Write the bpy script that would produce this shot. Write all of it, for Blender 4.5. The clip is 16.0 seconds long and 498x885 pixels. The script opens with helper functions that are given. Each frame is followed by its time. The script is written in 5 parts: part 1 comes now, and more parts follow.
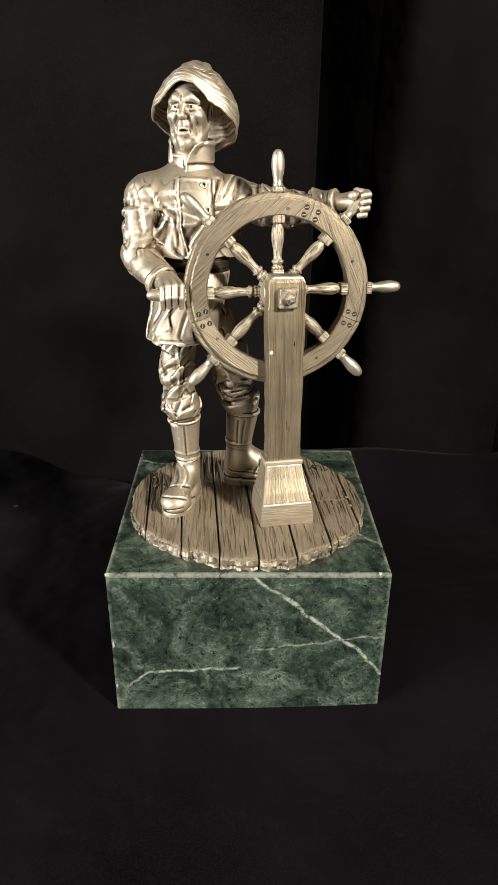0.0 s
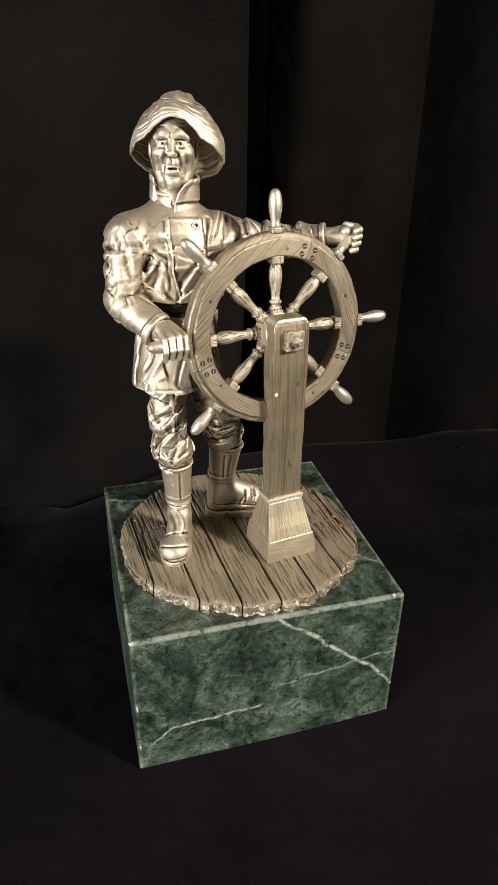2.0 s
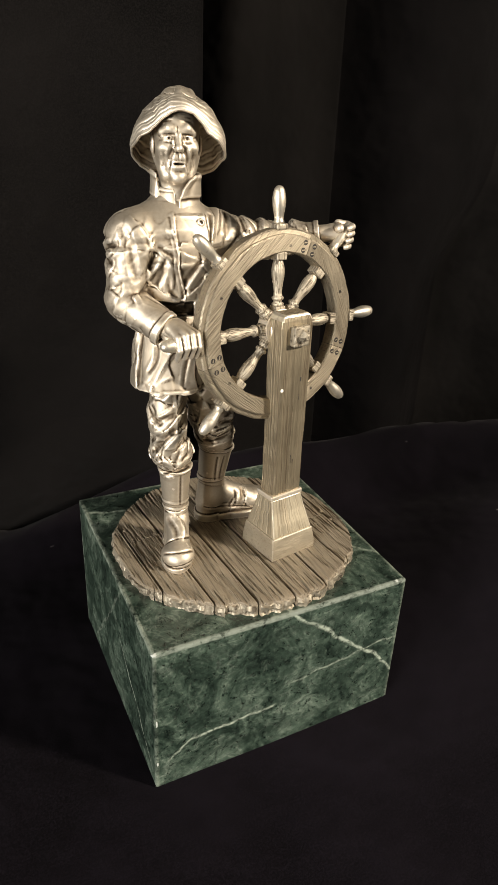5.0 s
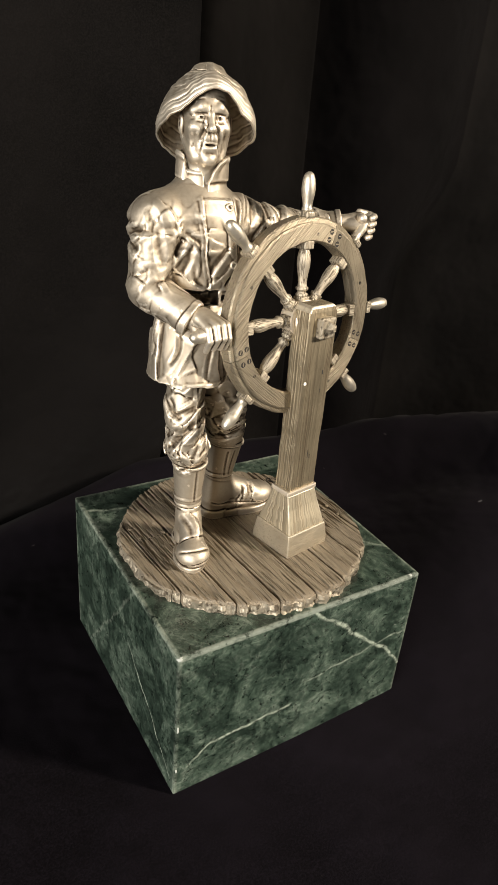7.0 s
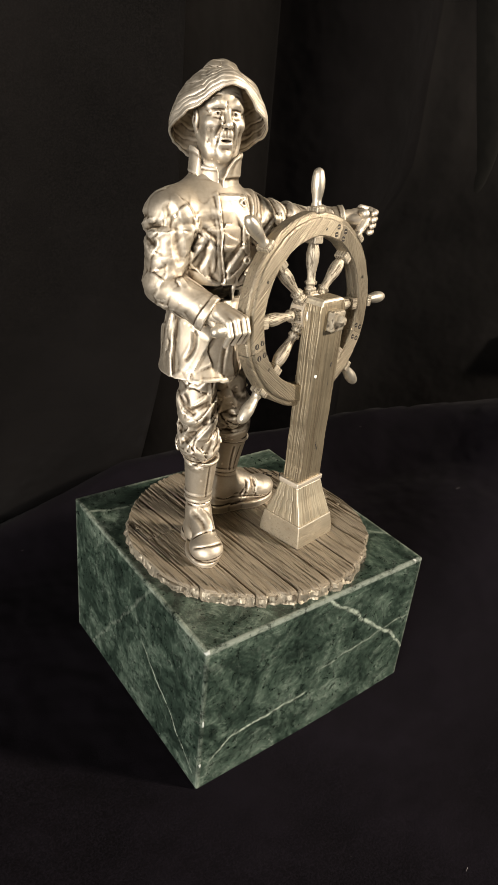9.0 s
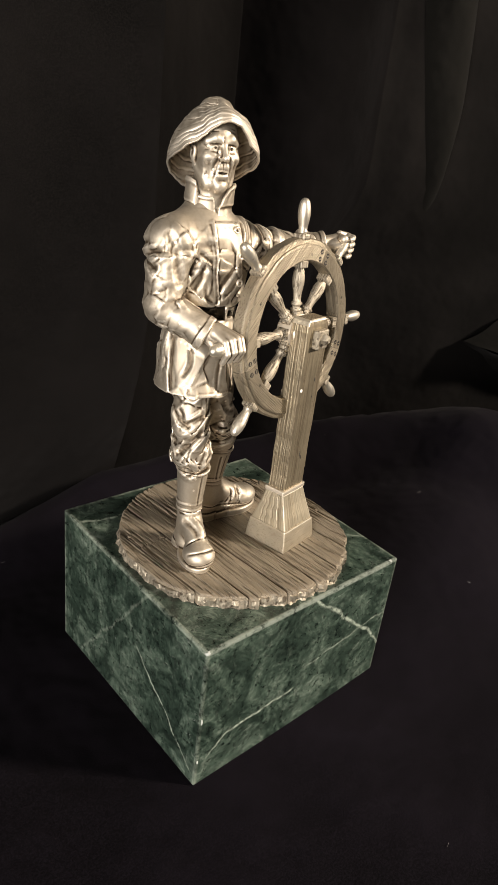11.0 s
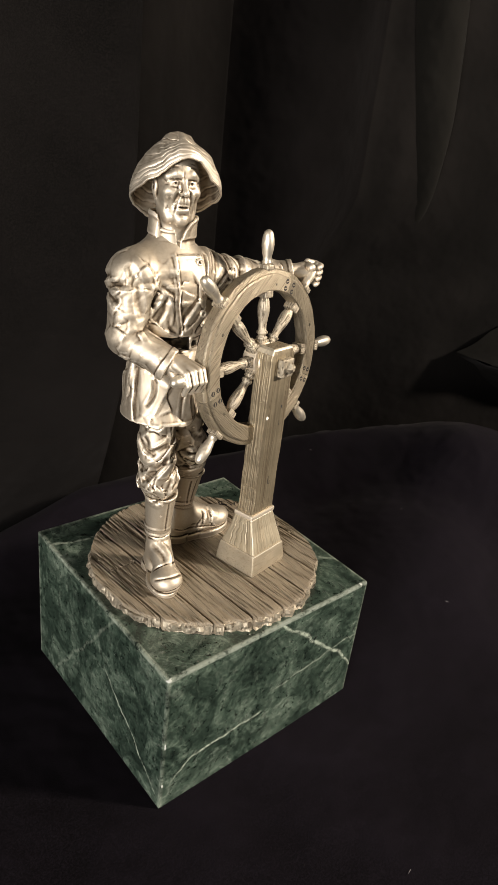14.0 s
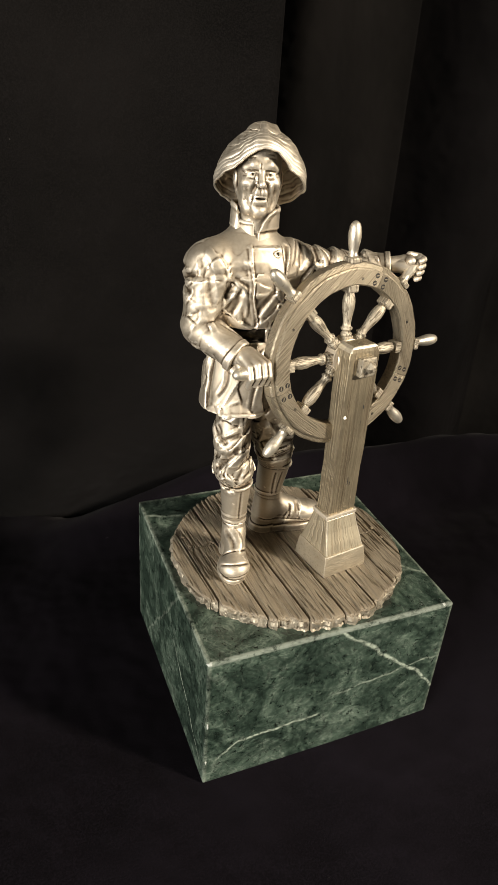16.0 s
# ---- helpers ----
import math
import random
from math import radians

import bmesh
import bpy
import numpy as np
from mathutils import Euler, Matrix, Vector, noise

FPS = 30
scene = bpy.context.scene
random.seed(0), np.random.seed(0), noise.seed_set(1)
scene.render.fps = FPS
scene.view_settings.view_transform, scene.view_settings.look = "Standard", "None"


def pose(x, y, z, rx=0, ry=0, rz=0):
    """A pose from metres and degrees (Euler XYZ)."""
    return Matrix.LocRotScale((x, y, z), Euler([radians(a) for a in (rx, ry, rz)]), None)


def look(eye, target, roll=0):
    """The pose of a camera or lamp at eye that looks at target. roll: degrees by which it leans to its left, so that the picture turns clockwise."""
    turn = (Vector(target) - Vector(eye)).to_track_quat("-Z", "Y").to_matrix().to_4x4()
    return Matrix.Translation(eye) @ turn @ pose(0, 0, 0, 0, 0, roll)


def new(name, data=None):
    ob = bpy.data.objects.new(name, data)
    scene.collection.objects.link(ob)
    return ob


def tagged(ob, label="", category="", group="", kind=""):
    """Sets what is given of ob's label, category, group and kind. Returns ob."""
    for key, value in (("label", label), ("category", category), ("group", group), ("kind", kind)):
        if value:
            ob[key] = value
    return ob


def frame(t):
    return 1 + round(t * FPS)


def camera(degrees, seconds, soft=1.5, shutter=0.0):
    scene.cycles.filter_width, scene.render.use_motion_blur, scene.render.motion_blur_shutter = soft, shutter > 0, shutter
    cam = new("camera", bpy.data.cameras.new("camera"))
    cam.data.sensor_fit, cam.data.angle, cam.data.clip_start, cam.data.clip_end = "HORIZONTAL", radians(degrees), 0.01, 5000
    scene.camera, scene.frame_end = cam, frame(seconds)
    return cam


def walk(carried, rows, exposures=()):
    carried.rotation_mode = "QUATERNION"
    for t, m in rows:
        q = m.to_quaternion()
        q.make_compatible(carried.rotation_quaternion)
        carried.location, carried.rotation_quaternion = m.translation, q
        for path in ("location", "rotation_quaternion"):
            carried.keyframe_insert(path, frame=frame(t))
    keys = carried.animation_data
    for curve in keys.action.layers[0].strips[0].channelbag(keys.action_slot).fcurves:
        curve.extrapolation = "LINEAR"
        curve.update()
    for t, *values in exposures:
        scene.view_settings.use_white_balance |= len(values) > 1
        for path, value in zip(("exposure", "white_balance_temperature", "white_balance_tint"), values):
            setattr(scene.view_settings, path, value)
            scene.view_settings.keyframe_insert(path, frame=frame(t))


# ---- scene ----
cam = camera(40.8, 16.0, 1.0)
METRES, EYE, TILT, LEAN, TURN = 0.2888, 0.2022, 0.0, 0.0, -0.9
SIDE, BACK = -0.0032, -0.2470
ROWS = [
    (0.0, 0.0, 0.0, 0.0, 0.22, -24.0, -0.5),
    (0.5, -0.0605, 0.0206, 0.0333, -2.15, -25.23, -0.07),
    (1.0, -0.0949, 0.0456, 0.0743, -6.77, -27.34, -0.22),
    (1.5, -0.1315, 0.0686, 0.0961, -10.91, -27.85, -0.29),
    (2.0, -0.1961, 0.0869, 0.0864, -14.68, -27.5, -0.93),
    (2.5, -0.2353, 0.0801, 0.1019, -17.92, -25.97, -1.36),
    (3.0, -0.2606, 0.09, 0.0908, -19.58, -26.01, -1.53),
    (3.5, -0.2818, 0.1167, 0.0762, -20.38, -26.27, -1.75),
    (4.0, -0.2908, 0.1201, 0.0724, -21.62, -26.19, -1.7),
    (6.5, -0.4106, 0.1822, 0.0501, -29.42, -26.4, -4.22),
    (7.0, -0.416, 0.2013, 0.0498, -30.19, -26.49, -4.61),
    (7.5, -0.4271, 0.2097, 0.0511, -31.89, -26.16, -4.6),
    (8.0, -0.44, 0.2106, 0.0527, -33.52, -25.93, -4.23),
    (8.5, -0.4639, 0.2329, 0.0376, -34.42, -26.02, -4.56),
    (11.0, -0.5613, 0.2399, 0.0603, -39.97, -25.07, -6.4),
    (11.5, -0.5624, 0.2473, 0.0608, -40.71, -24.97, -6.54),
    (12.0, -0.5664, 0.262, 0.0658, -41.09, -25.27, -6.45),
    (12.5, -0.5789, 0.2621, 0.0708, -42.37, -24.92, -7.38),
    (13.0, -0.5878, 0.2553, 0.0744, -44.32, -24.56, -7.99),
    (13.5, -0.589, 0.2487, 0.0804, -43.0, -24.52, -7.81),
    (14.0, -0.52, 0.2148, 0.0993, -39.33, -25.07, -6.37),
    (14.5, -0.4756, 0.2083, 0.1012, -33.7, -26.71, -5.42),
    (15.0, -0.4646, 0.1997, 0.1028, -28.68, -27.48, -4.77),
    (15.5, -0.4242, 0.1791, 0.1122, -23.88, -28.05, -3.92),
    (16.0, -0.3693, 0.1462, 0.1254, -20.88, -28.36, -3.72),
]
walk(cam, [(t, pose(SIDE, BACK, EYE, TILT, LEAN, TURN) @ pose(METRES * x, METRES * y, METRES * z, 90 + pitch, roll, yaw)) for t, x, y, z, yaw, pitch, roll in ROWS],
     [(0.0, 0.0, 6250, 10), (3.5, 0.0, 6330, 11), (8.5, 0.0, 6400, 12), (11.0, -0.02, 6400, 14), (13.0, -0.04, 6400, 16), (14.5, 0.0, 6400, 12), (16.0, 0.0, 6400, 10)])

# ---- world and lights ----
CM = 0.01
world = bpy.data.worlds.new("room_air")
scene.world = world
world.use_nodes = True
world.node_tree.nodes["Background"].inputs[0].default_value = (1.0, 0.93, 0.82, 1)
world.node_tree.nodes["Background"].inputs[1].default_value = 0.004
scene.view_settings.exposure = 0.0


def area_lamp(name, eye, target, size, power, colour):
    data = bpy.data.lights.new(name, "AREA")
    data.shape, data.size, data.energy, data.color = "DISK", size, power, colour
    lamp = new(name, data)
    lamp.matrix_world = look(eye, target)
    return lamp


area_lamp("key_lamp", (0.69, -0.76, 0.70), (0, 0, 0.13), 0.12, 25.0, (1.0, 0.89, 0.73))
area_lamp("side_lamp", (-1.08, -0.62, 0.30), (0, 0, 0.13), 0.56, 27.0, (1.0, 0.95, 0.86))

# ---- materials ----


class Mat:
    """A node material under construction."""

    def __init__(self, name):
        self.m = bpy.data.materials.new(name)
        self.m.use_nodes = True
        self.t = self.m.node_tree
        self.b = self.t.nodes["Principled BSDF"]
        self.co = self.t.nodes.new("ShaderNodeTexCoord").outputs["Object"]

    def node(self, kind, **props):
        n = self.t.nodes.new(kind)
        for k, v in props.items():
            if k == "operation":
                n.operation = v
            elif k == "blend_type":
                n.blend_type = v
            elif k == "data_type":
                n.data_type = v
        return n

    def link(self, a, b):
        self.t.links.new(a, b)

    def val(self, b, v):
        if hasattr(v, "is_linked"):
            self.link(v, b)
        else:
            b.default_value = v

    def noise(self, scale, detail=4.0, rough=0.55, vec=None, stretch=(1, 1, 1), rot=(0, 0, 0), distort=0.0):
        mp = self.node("ShaderNodeMapping")
        mp.inputs["Scale"].default_value = stretch
        mp.inputs["Rotation"].default_value = rot
        self.link(vec or self.co, mp.inputs[0])
        n = self.node("ShaderNodeTexNoise")
        n.inputs["Scale"].default_value = scale
        n.inputs["Detail"].default_value = detail
        n.inputs["Roughness"].default_value = rough
        n.inputs["Distortion"].default_value = distort
        self.link(mp.outputs[0], n.inputs["Vector"])
        return n.outputs["Fac"]

    def ramp(self, fac, stops):
        r = self.node("ShaderNodeValToRGB")
        e = r.color_ramp.elements
        while len(e) < len(stops):
            e.new(0.5)
        for el, (p, c) in zip(e, stops):
            el.position = p
            el.color = (*c, 1) if len(c) == 3 else c
        self.link(fac, r.inputs[0])
        return r.outputs[0]

    def grey(self, fac, a, b, lo=0.0, hi=1.0):
        n = self.node("ShaderNodeMapRange")
        for k, v in zip(("From Min", "From Max", "To Min", "To Max"), (a, b, lo, hi)):
            n.inputs[k].default_value = v
        self.link(fac, n.inputs["Value"])
        return n.outputs[0]

    def math(self, op, a, b=0.0, c=0.0):
        n = self.node("ShaderNodeMath", operation=op)
        self.val(n.inputs[0], a), self.val(n.inputs[1], b), self.val(n.inputs[2], c)
        return n.outputs[0]

    def mix(self, fac, a, b, kind="MIX"):
        n = self.node("ShaderNodeMixRGB", blend_type=kind)
        self.val(n.inputs[0], fac)
        self.val(n.inputs[1], a if hasattr(a, "is_linked") else (*a, 1))
        self.val(n.inputs[2], b if hasattr(b, "is_linked") else (*b, 1))
        return n.outputs[0]

    def bump(self, height, strength=0.5, dist=0.0002, normal=None):
        n = self.node("ShaderNodeBump")
        n.inputs["Strength"].default_value = strength
        n.inputs["Distance"].default_value = dist
        self.link(height, n.inputs["Height"])
        if normal:
            self.link(normal, n.inputs["Normal"])
        self.link(n.outputs[0], self.b.inputs["Normal"])
        return n.outputs[0]

    def put(self, **kw):
        for k, v in kw.items():
            self.val(self.b.inputs[k.replace("_", " ").title() if k != "IOR" else k], (*v, 1) if isinstance(v, tuple) else v)
        return self.m


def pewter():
    """Cast pewter, coloured by curvature: dark brown in its hollows, pale on its ridges."""
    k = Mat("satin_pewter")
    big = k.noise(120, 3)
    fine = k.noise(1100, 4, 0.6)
    # pointiness: low in hollows, high on ridges; it picks the tone below
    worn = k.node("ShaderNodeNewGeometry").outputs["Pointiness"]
    curve_tone = k.grey(k.math("ADD", worn, k.math("MULTIPLY", k.math("SUBTRACT", fine, 0.5), 0.014)), 0.474, 0.520)
    col = k.ramp(curve_tone, [(0.0, (0.05, 0.036, 0.023)), (0.28, (0.17, 0.13, 0.088)), (0.48, (0.40, 0.342, 0.263)), (0.74, (0.54, 0.476, 0.38)), (1.0, (0.74, 0.665, 0.55))])
    mid = k.noise(420, 3, 0.6)
    col = k.mix(k.grey(big, 0.35, 0.65, 0.0, 0.08), col, (0.34, 0.285, 0.21))
    col = k.mix(k.grey(mid, 0.60, 0.78, 0.0, 0.08), col, (0.20, 0.16, 0.115))
    n = k.bump(mid, 0.02, 0.0006)
    k.bump(fine, 0.22, 0.00010, n)
    return k.put(base_color=col, metallic=0.88, roughness=k.grey(fine, 0.2, 0.8, 0.49, 0.61))


def carved(name, stretch, light, dark, rough, strength=0.8, rot=(0, 0, 0), cover=0.48, own=False, figure=0.4, metal=0.86, ink=0.8):
    """Cast metal with a carved wood grain that runs along the axis of the small stretch."""
    k = Mat(name)
    if own:  # the grain follows the piece's own run
        attr = k.node("ShaderNodeAttribute")
        attr.attribute_name = "grain"
        k.co = attr.outputs["Vector"]
    grain = k.noise(1.0, 2, 0.5, stretch=stretch, rot=rot, distort=0.25)
    broad = k.noise(1.0, 2, 0.5, stretch=tuple(v * 0.28 for v in stretch), rot=rot, distort=0.6)
    patch = k.noise(90, 3)
    line = k.grey(grain, cover + 0.02, cover - 0.09)
    col = k.mix(k.grey(patch, 0.35, 0.65), light, tuple(v * 0.78 for v in light))
    col = k.mix(k.math("MULTIPLY", line, ink), col, dark)
    col = k.mix(k.grey(broad, 0.42, 0.30, 0.0, figure), col, dark)
    n = k.bump(broad, strength * figure, 0.0006)
    k.bump(grain, strength, 0.00045, n)
    return k.put(base_color=col, metallic=metal, roughness=k.grey(grain, 0.3, 0.6, rough + 0.16, rough))


RISE = 0.026  # slope of the block's top


def marble():
    k = Mat("green_serpentine_marble")
    sep = k.node("ShaderNodeSeparateXYZ")
    warp = k.node("ShaderNodeTexNoise")
    warp.inputs["Scale"].default_value, warp.inputs["Detail"].default_value = 90, 6
    k.link(k.co, warp.inputs["Vector"])
    off = k.node("ShaderNodeVectorMath", operation="MULTIPLY_ADD")
    k.link(warp.outputs["Color"], off.inputs[0])
    off.inputs[1].default_value = (0.006, 0.006, 0.006)
    k.link(k.co, off.inputs[2])
    k.link(off.outputs[0], sep.inputs[0])
    x, y, z = sep.outputs
    raw = k.node("ShaderNodeSeparateXYZ")
    k.link(k.co, raw.inputs[0])
    rx, ry, rz = k.math("SUBTRACT", raw.outputs[0], 0.0004), raw.outputs[1], raw.outputs[2]
    rz = k.math("SUBTRACT", rz, k.math("MULTIPLY", k.math("ADD", ry, 0.05), RISE))
    cloud = k.noise(54, 9, 0.76, distort=0.8)
    fleck = k.noise(340, 6, 0.72, distort=0.4)
    grit = k.noise(1500, 4, 0.7)
    tone = k.math("ADD", k.math("MULTIPLY", cloud, 0.72), k.math("MULTIPLY", fleck, 0.28))
    col = k.ramp(tone, [(0.39, (0.005, 0.009, 0.007)), (0.47, (0.018, 0.030, 0.022)), (0.545, (0.042, 0.064, 0.047)), (0.66, (0.115, 0.148, 0.114))])
    streak = k.noise(1.0, 5, 0.65, stretch=(420, 420, 150), rot=(0.3, 0.7, 0.2), distort=0.8)
    col = k.mix(k.grey(fleck, 0.43, 0.35, 0.0, 0.7), col, (0.005, 0.009, 0.007))
    col = k.mix(k.grey(streak, 0.44, 0.34, 0.0, 0.7), col, (0.008, 0.013, 0.010))
    col = k.mix(k.grey(streak, 0.60, 0.74, 0.0, 0.36), col, (0.16, 0.20, 0.155))
    col = k.mix(k.grey(grit, 0.55, 0.75, 0.0, 0.45), col, (0.11, 0.15, 0.11))
    col = k.mix(k.grey(grit, 0.42, 0.30, 0.0, 0.6), col, (0.004, 0.007, 0.005))
    for scale, turn, much in ((70, (0.4, 0.2, 0.9), 0.30), (150, (1.1, 0.7, 0.3), 0.22)):
        web = k.noise(1.0, 3, 0.6, stretch=(scale, scale, scale * 1.7), rot=turn, distort=1.6)
        thread = k.grey(k.math("ABSOLUTE", k.math("SUBTRACT", web, 0.5)), 0.022, 0.004, 0.0, much)
        col = k.mix(k.math("MULTIPLY", thread, k.grey(cloud, 0.46, 0.58)), col, (0.26, 0.30, 0.245))
    pits = k.noise(480, 3, 0.55, distort=1.2)
    col = k.mix(k.grey(pits, 0.36, 0.31, 0.0, 0.92), col, (0.002, 0.003, 0.002))
    bright = k.noise(210, 3, 0.6, distort=1.5)
    col = k.mix(k.grey(bright, 0.64, 0.72, 0.0, 0.3), col, (0.13, 0.18, 0.13))

    def vein(nx, ny, nz, d, width, fac, gate=None, tint=(0.42, 0.47, 0.38)):
        s = k.math("MULTIPLY_ADD", x, nx, k.math("MULTIPLY_ADD", y, ny, k.math("MULTIPLY_ADD", z, nz, -d)))
        v = k.grey(k.math("ABSOLUTE", s), width, width * 0.25, 0.0, fac)
        v = k.math("MULTIPLY", v, k.grey(fleck, 0.40, 0.56, 0.15, 1.0))
        if gate:
            v = k.math("MULTIPLY", v, gate)
        nonlocal col
        col = k.mix(v, col, tint)

    def between(v, a, b, soft=0.003):
        return k.math("MULTIPLY", k.grey(v, a - soft, a + soft), k.grey(v, b + soft, b - soft))

    o = 0.003  # mean of the warp
    front = k.grey(ry, -0.046, -0.049)
    side = k.grey(rx, -0.046, -0.049)
    upper = k.grey(rz, 0.0605, 0.0625)
    # the bright vein that falls across the front
    vein(0.66, 0, 0.751, 0.66 * o + 0.751 * (0.0645 + o), 0.0009, 0.75, front)
    vein(-0.12, 0, 0.993, -0.12 * (0.0005 + o) + 0.993 * (0.0300 + o), 0.0007, 0.42, k.math("MULTIPLY", front, between(rx, 0.002, 0.06)))
    vein(-0.06, 0, 0.998, 0.0022 + 0.998 * (0.0185 + o) - 0.06 * o, 0.0008, 0.75, k.math("MULTIPLY", front, between(rx, -0.037, -0.004, 0.0015)))
    vein(-0.70, 0, 0.714, 0.70 * 0.037 + 0.714 * 0.019 + 0.014 * o, 0.0007, 0.6, k.math("MULTIPLY", front, between(rx, -0.046, -0.036, 0.001)))
    vein(0, -0.62, 0.785, 0.62 * 0.023 + 0.785 * 0.0245 + 0.165 * o, 0.0006, 0.62, k.math("MULTIPLY", side, between(ry, -0.047, -0.010)))
    vein(0, 0.78, 0.62, 0.78 * 0.02 + 0.62 * 0.02 + 1.4 * o, 0.0010, 0.18, side)
    vein(0.2, 0.98, 0, 0.98 * 0.037 - 0.2 * 0.043 + 1.18 * o, 0.0011, 0.55, k.math("MULTIPLY", upper, between(rx, -0.06, -0.030)))
    vein(0.75, 0.66, 0, 0.75 * 0.046 - 0.66 * 0.025 + 1.41 * o, 0.0007, 0.4, k.math("MULTIPLY", upper, between(rx, 0.03, 0.06)))
    # faint shadow bands, low and high on the faces, painted into the stone's colour
    for h in (0.0553, 0.0085):
        band = k.grey(k.math("ABSOLUTE", k.math("SUBTRACT", z, h + o)), 0.0030, 0.0008, 0.0, 0.35)
        col = k.mix(k.math("MULTIPLY", band, k.math("SUBTRACT", 1.0, upper)), col, (0.010, 0.016, 0.012))
    # worn pale arrises
    ax, ay = k.math("ABSOLUTE", rx), k.math("ABSOLUTE", ry)
    ex, ey, ez = k.grey(ax, 0.0494, 0.0500), k.grey(ay, 0.0484, 0.0490), k.grey(rz, 0.0616, 0.0622)
    front_edge = k.math("MULTIPLY", k.grey(ry, -0.0482, -0.0488), ez)
    edge = k.math("MAXIMUM", k.math("MULTIPLY", ex, ez), k.math("MAXIMUM", k.math("MULTIPLY", ey, ez), k.math("MULTIPLY", k.math("MULTIPLY", ex, ey), 0.5)))
    col = k.mix(k.math("MULTIPLY", edge, k.math("MULTIPLY", k.grey(fleck, 0.38, 0.56, 0.1, 0.9), k.grey(cloud, 0.40, 0.58, 0.15, 1.0))), col, (0.25, 0.28, 0.225))
    col = k.mix(k.math("MULTIPLY", front_edge, k.math("MULTIPLY", k.grey(fleck, 0.36, 0.50, 0.25, 0.95), k.grey(bright, 0.35, 0.55, 0.35, 1.0))), col, (0.20, 0.225, 0.19))
    n = k.bump(fleck, 0.12, 0.0002)
    k.bump(k.grey(pits, 0.30, 0.40), 0.6, 0.0003, n)
    return k.put(base_color=col, roughness=k.grey(fleck, 0.3, 0.7, 0.24, 0.40))


def cloth(name, a, b, sheen):
    """Black plush with a dull sheen along its folds."""
    k = Mat(name)
    big, weave = k.noise(9, 4), k.noise(1600, 3, 0.6)
    lint = k.noise(420, 2, 0.5)
    col = k.mix(k.grey(big, 0.35, 0.65), a, b)
    col = k.mix(k.grey(weave, 0.4, 0.65, 0.0, 0.5), col, tuple(v * 1.7 for v in b))
    col = k.mix(k.grey(lint, 0.80, 0.84, 0.0, 0.5), col, (0.12, 0.11, 0.10))
    n = k.bump(big, 0.7, 0.02)
    k.bump(weave, 0.5, 0.0002, n)
    k.b.inputs["Specular IOR Level"].default_value = 0.05
    k.b.inputs["Sheen Weight"].default_value = sheen
    k.b.inputs["Sheen Roughness"].default_value = 0.45
    k.b.inputs["Sheen Tint"].default_value = (0.95, 0.9, 0.9, 1)
    return k.put(base_color=col, roughness=0.95)


def plain(name, colour, rough=0.8):
    k = Mat(name)
    n = k.noise(6, 4)
    col = k.mix(k.grey(n, 0.3, 0.7), colour, tuple(v * 0.92 for v in colour))
    k.bump(k.noise(160, 3), 0.1, 0.002)
    return k.put(base_color=col, roughness=rough)


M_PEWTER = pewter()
# the belt's dark colour holds recess tarnish and the coat's shade over it
M_BELT = carved("tarnished_shaded_belt_metal", (300, 300, 700), (0.10, 0.08, 0.055), (0.03, 0.024, 0.016), 0.45, 0.5)
M_BLOCK = carved("carved_block_metal", (30, 900, 1700), (0.56, 0.49, 0.37), (0.30, 0.245, 0.17), 0.46, 0.3, cover=0.41, ink=0.4)
M_POST = carved("carved_post_metal", (1300, 1200, 26), (0.40, 0.335, 0.23), (0.11, 0.08, 0.05), 0.44, 0.85, cover=0.44, own=True, figure=0.55, ink=0.72)
M_FOOT = carved("carved_foot_metal", (1800, 1700, 34), (0.58, 0.51, 0.375), (0.22, 0.172, 0.112), 0.44, 0.7, cover=0.44, own=True, ink=0.65)
M_RIM = carved("carved_rim_metal", (2600, 2100, 70), (0.37, 0.317, 0.232), (0.13, 0.10, 0.066), 0.46, 0.7, cover=0.43, own=True, figure=0.4, ink=0.6)
M_SPOKE = carved("carved_spoke_metal", (2000, 2000, 170), (0.52, 0.46, 0.36), (0.09, 0.07, 0.048), 0.56, 0.8, cover=0.47, own=True, figure=0.15)
M_WORN = carved("worn_bright_edge", (300, 300, 300), (0.74, 0.68, 0.555), (0.42, 0.36, 0.27), 0.40, 0.4, cover=0.40)
M_DECK = carved("aged_deck_metal", (2300, 40, 2300), (0.27, 0.222, 0.157), (0.045, 0.035, 0.024), 0.52, 0.65, (0, 0, radians(-4.2)), 0.41, metal=0.15, ink=0.65)
M_BREAK = carved("broken_plank_metal", (620, 620, 460), (0.43, 0.38, 0.295), (0.08, 0.06, 0.04), 0.56, 0.9, cover=0.44)
M_HANDLE = carved("rubbed_handle_metal", (500, 500, 160), (0.68, 0.62, 0.51), (0.36, 0.30, 0.22), 0.40, 0.3, cover=0.38)
M_MARBLE = marble()
M_CLOTH = cloth("black_table_cloth", (0.0006, 0.0004, 0.0006), (0.0047, 0.0036, 0.0052), 0.012)
M_DRAPE = cloth("black_drape_cloth", (0.0004, 0.0003, 0.0003), (0.0033, 0.0028, 0.0028), 0.015)
M_WALL = plain("room_wall_paint", (0.14, 0.125, 0.105))
M_CEIL = plain("room_ceiling_paint", (0.32, 0.30, 0.27))
M_DARK = plain("blackened_recess", (0.02, 0.016, 0.012))
M_LINT = plain("pale_lint", (0.25, 0.23, 0.22))
M_WHITE = plain("white_fleck", (0.8, 0.78, 0.7))

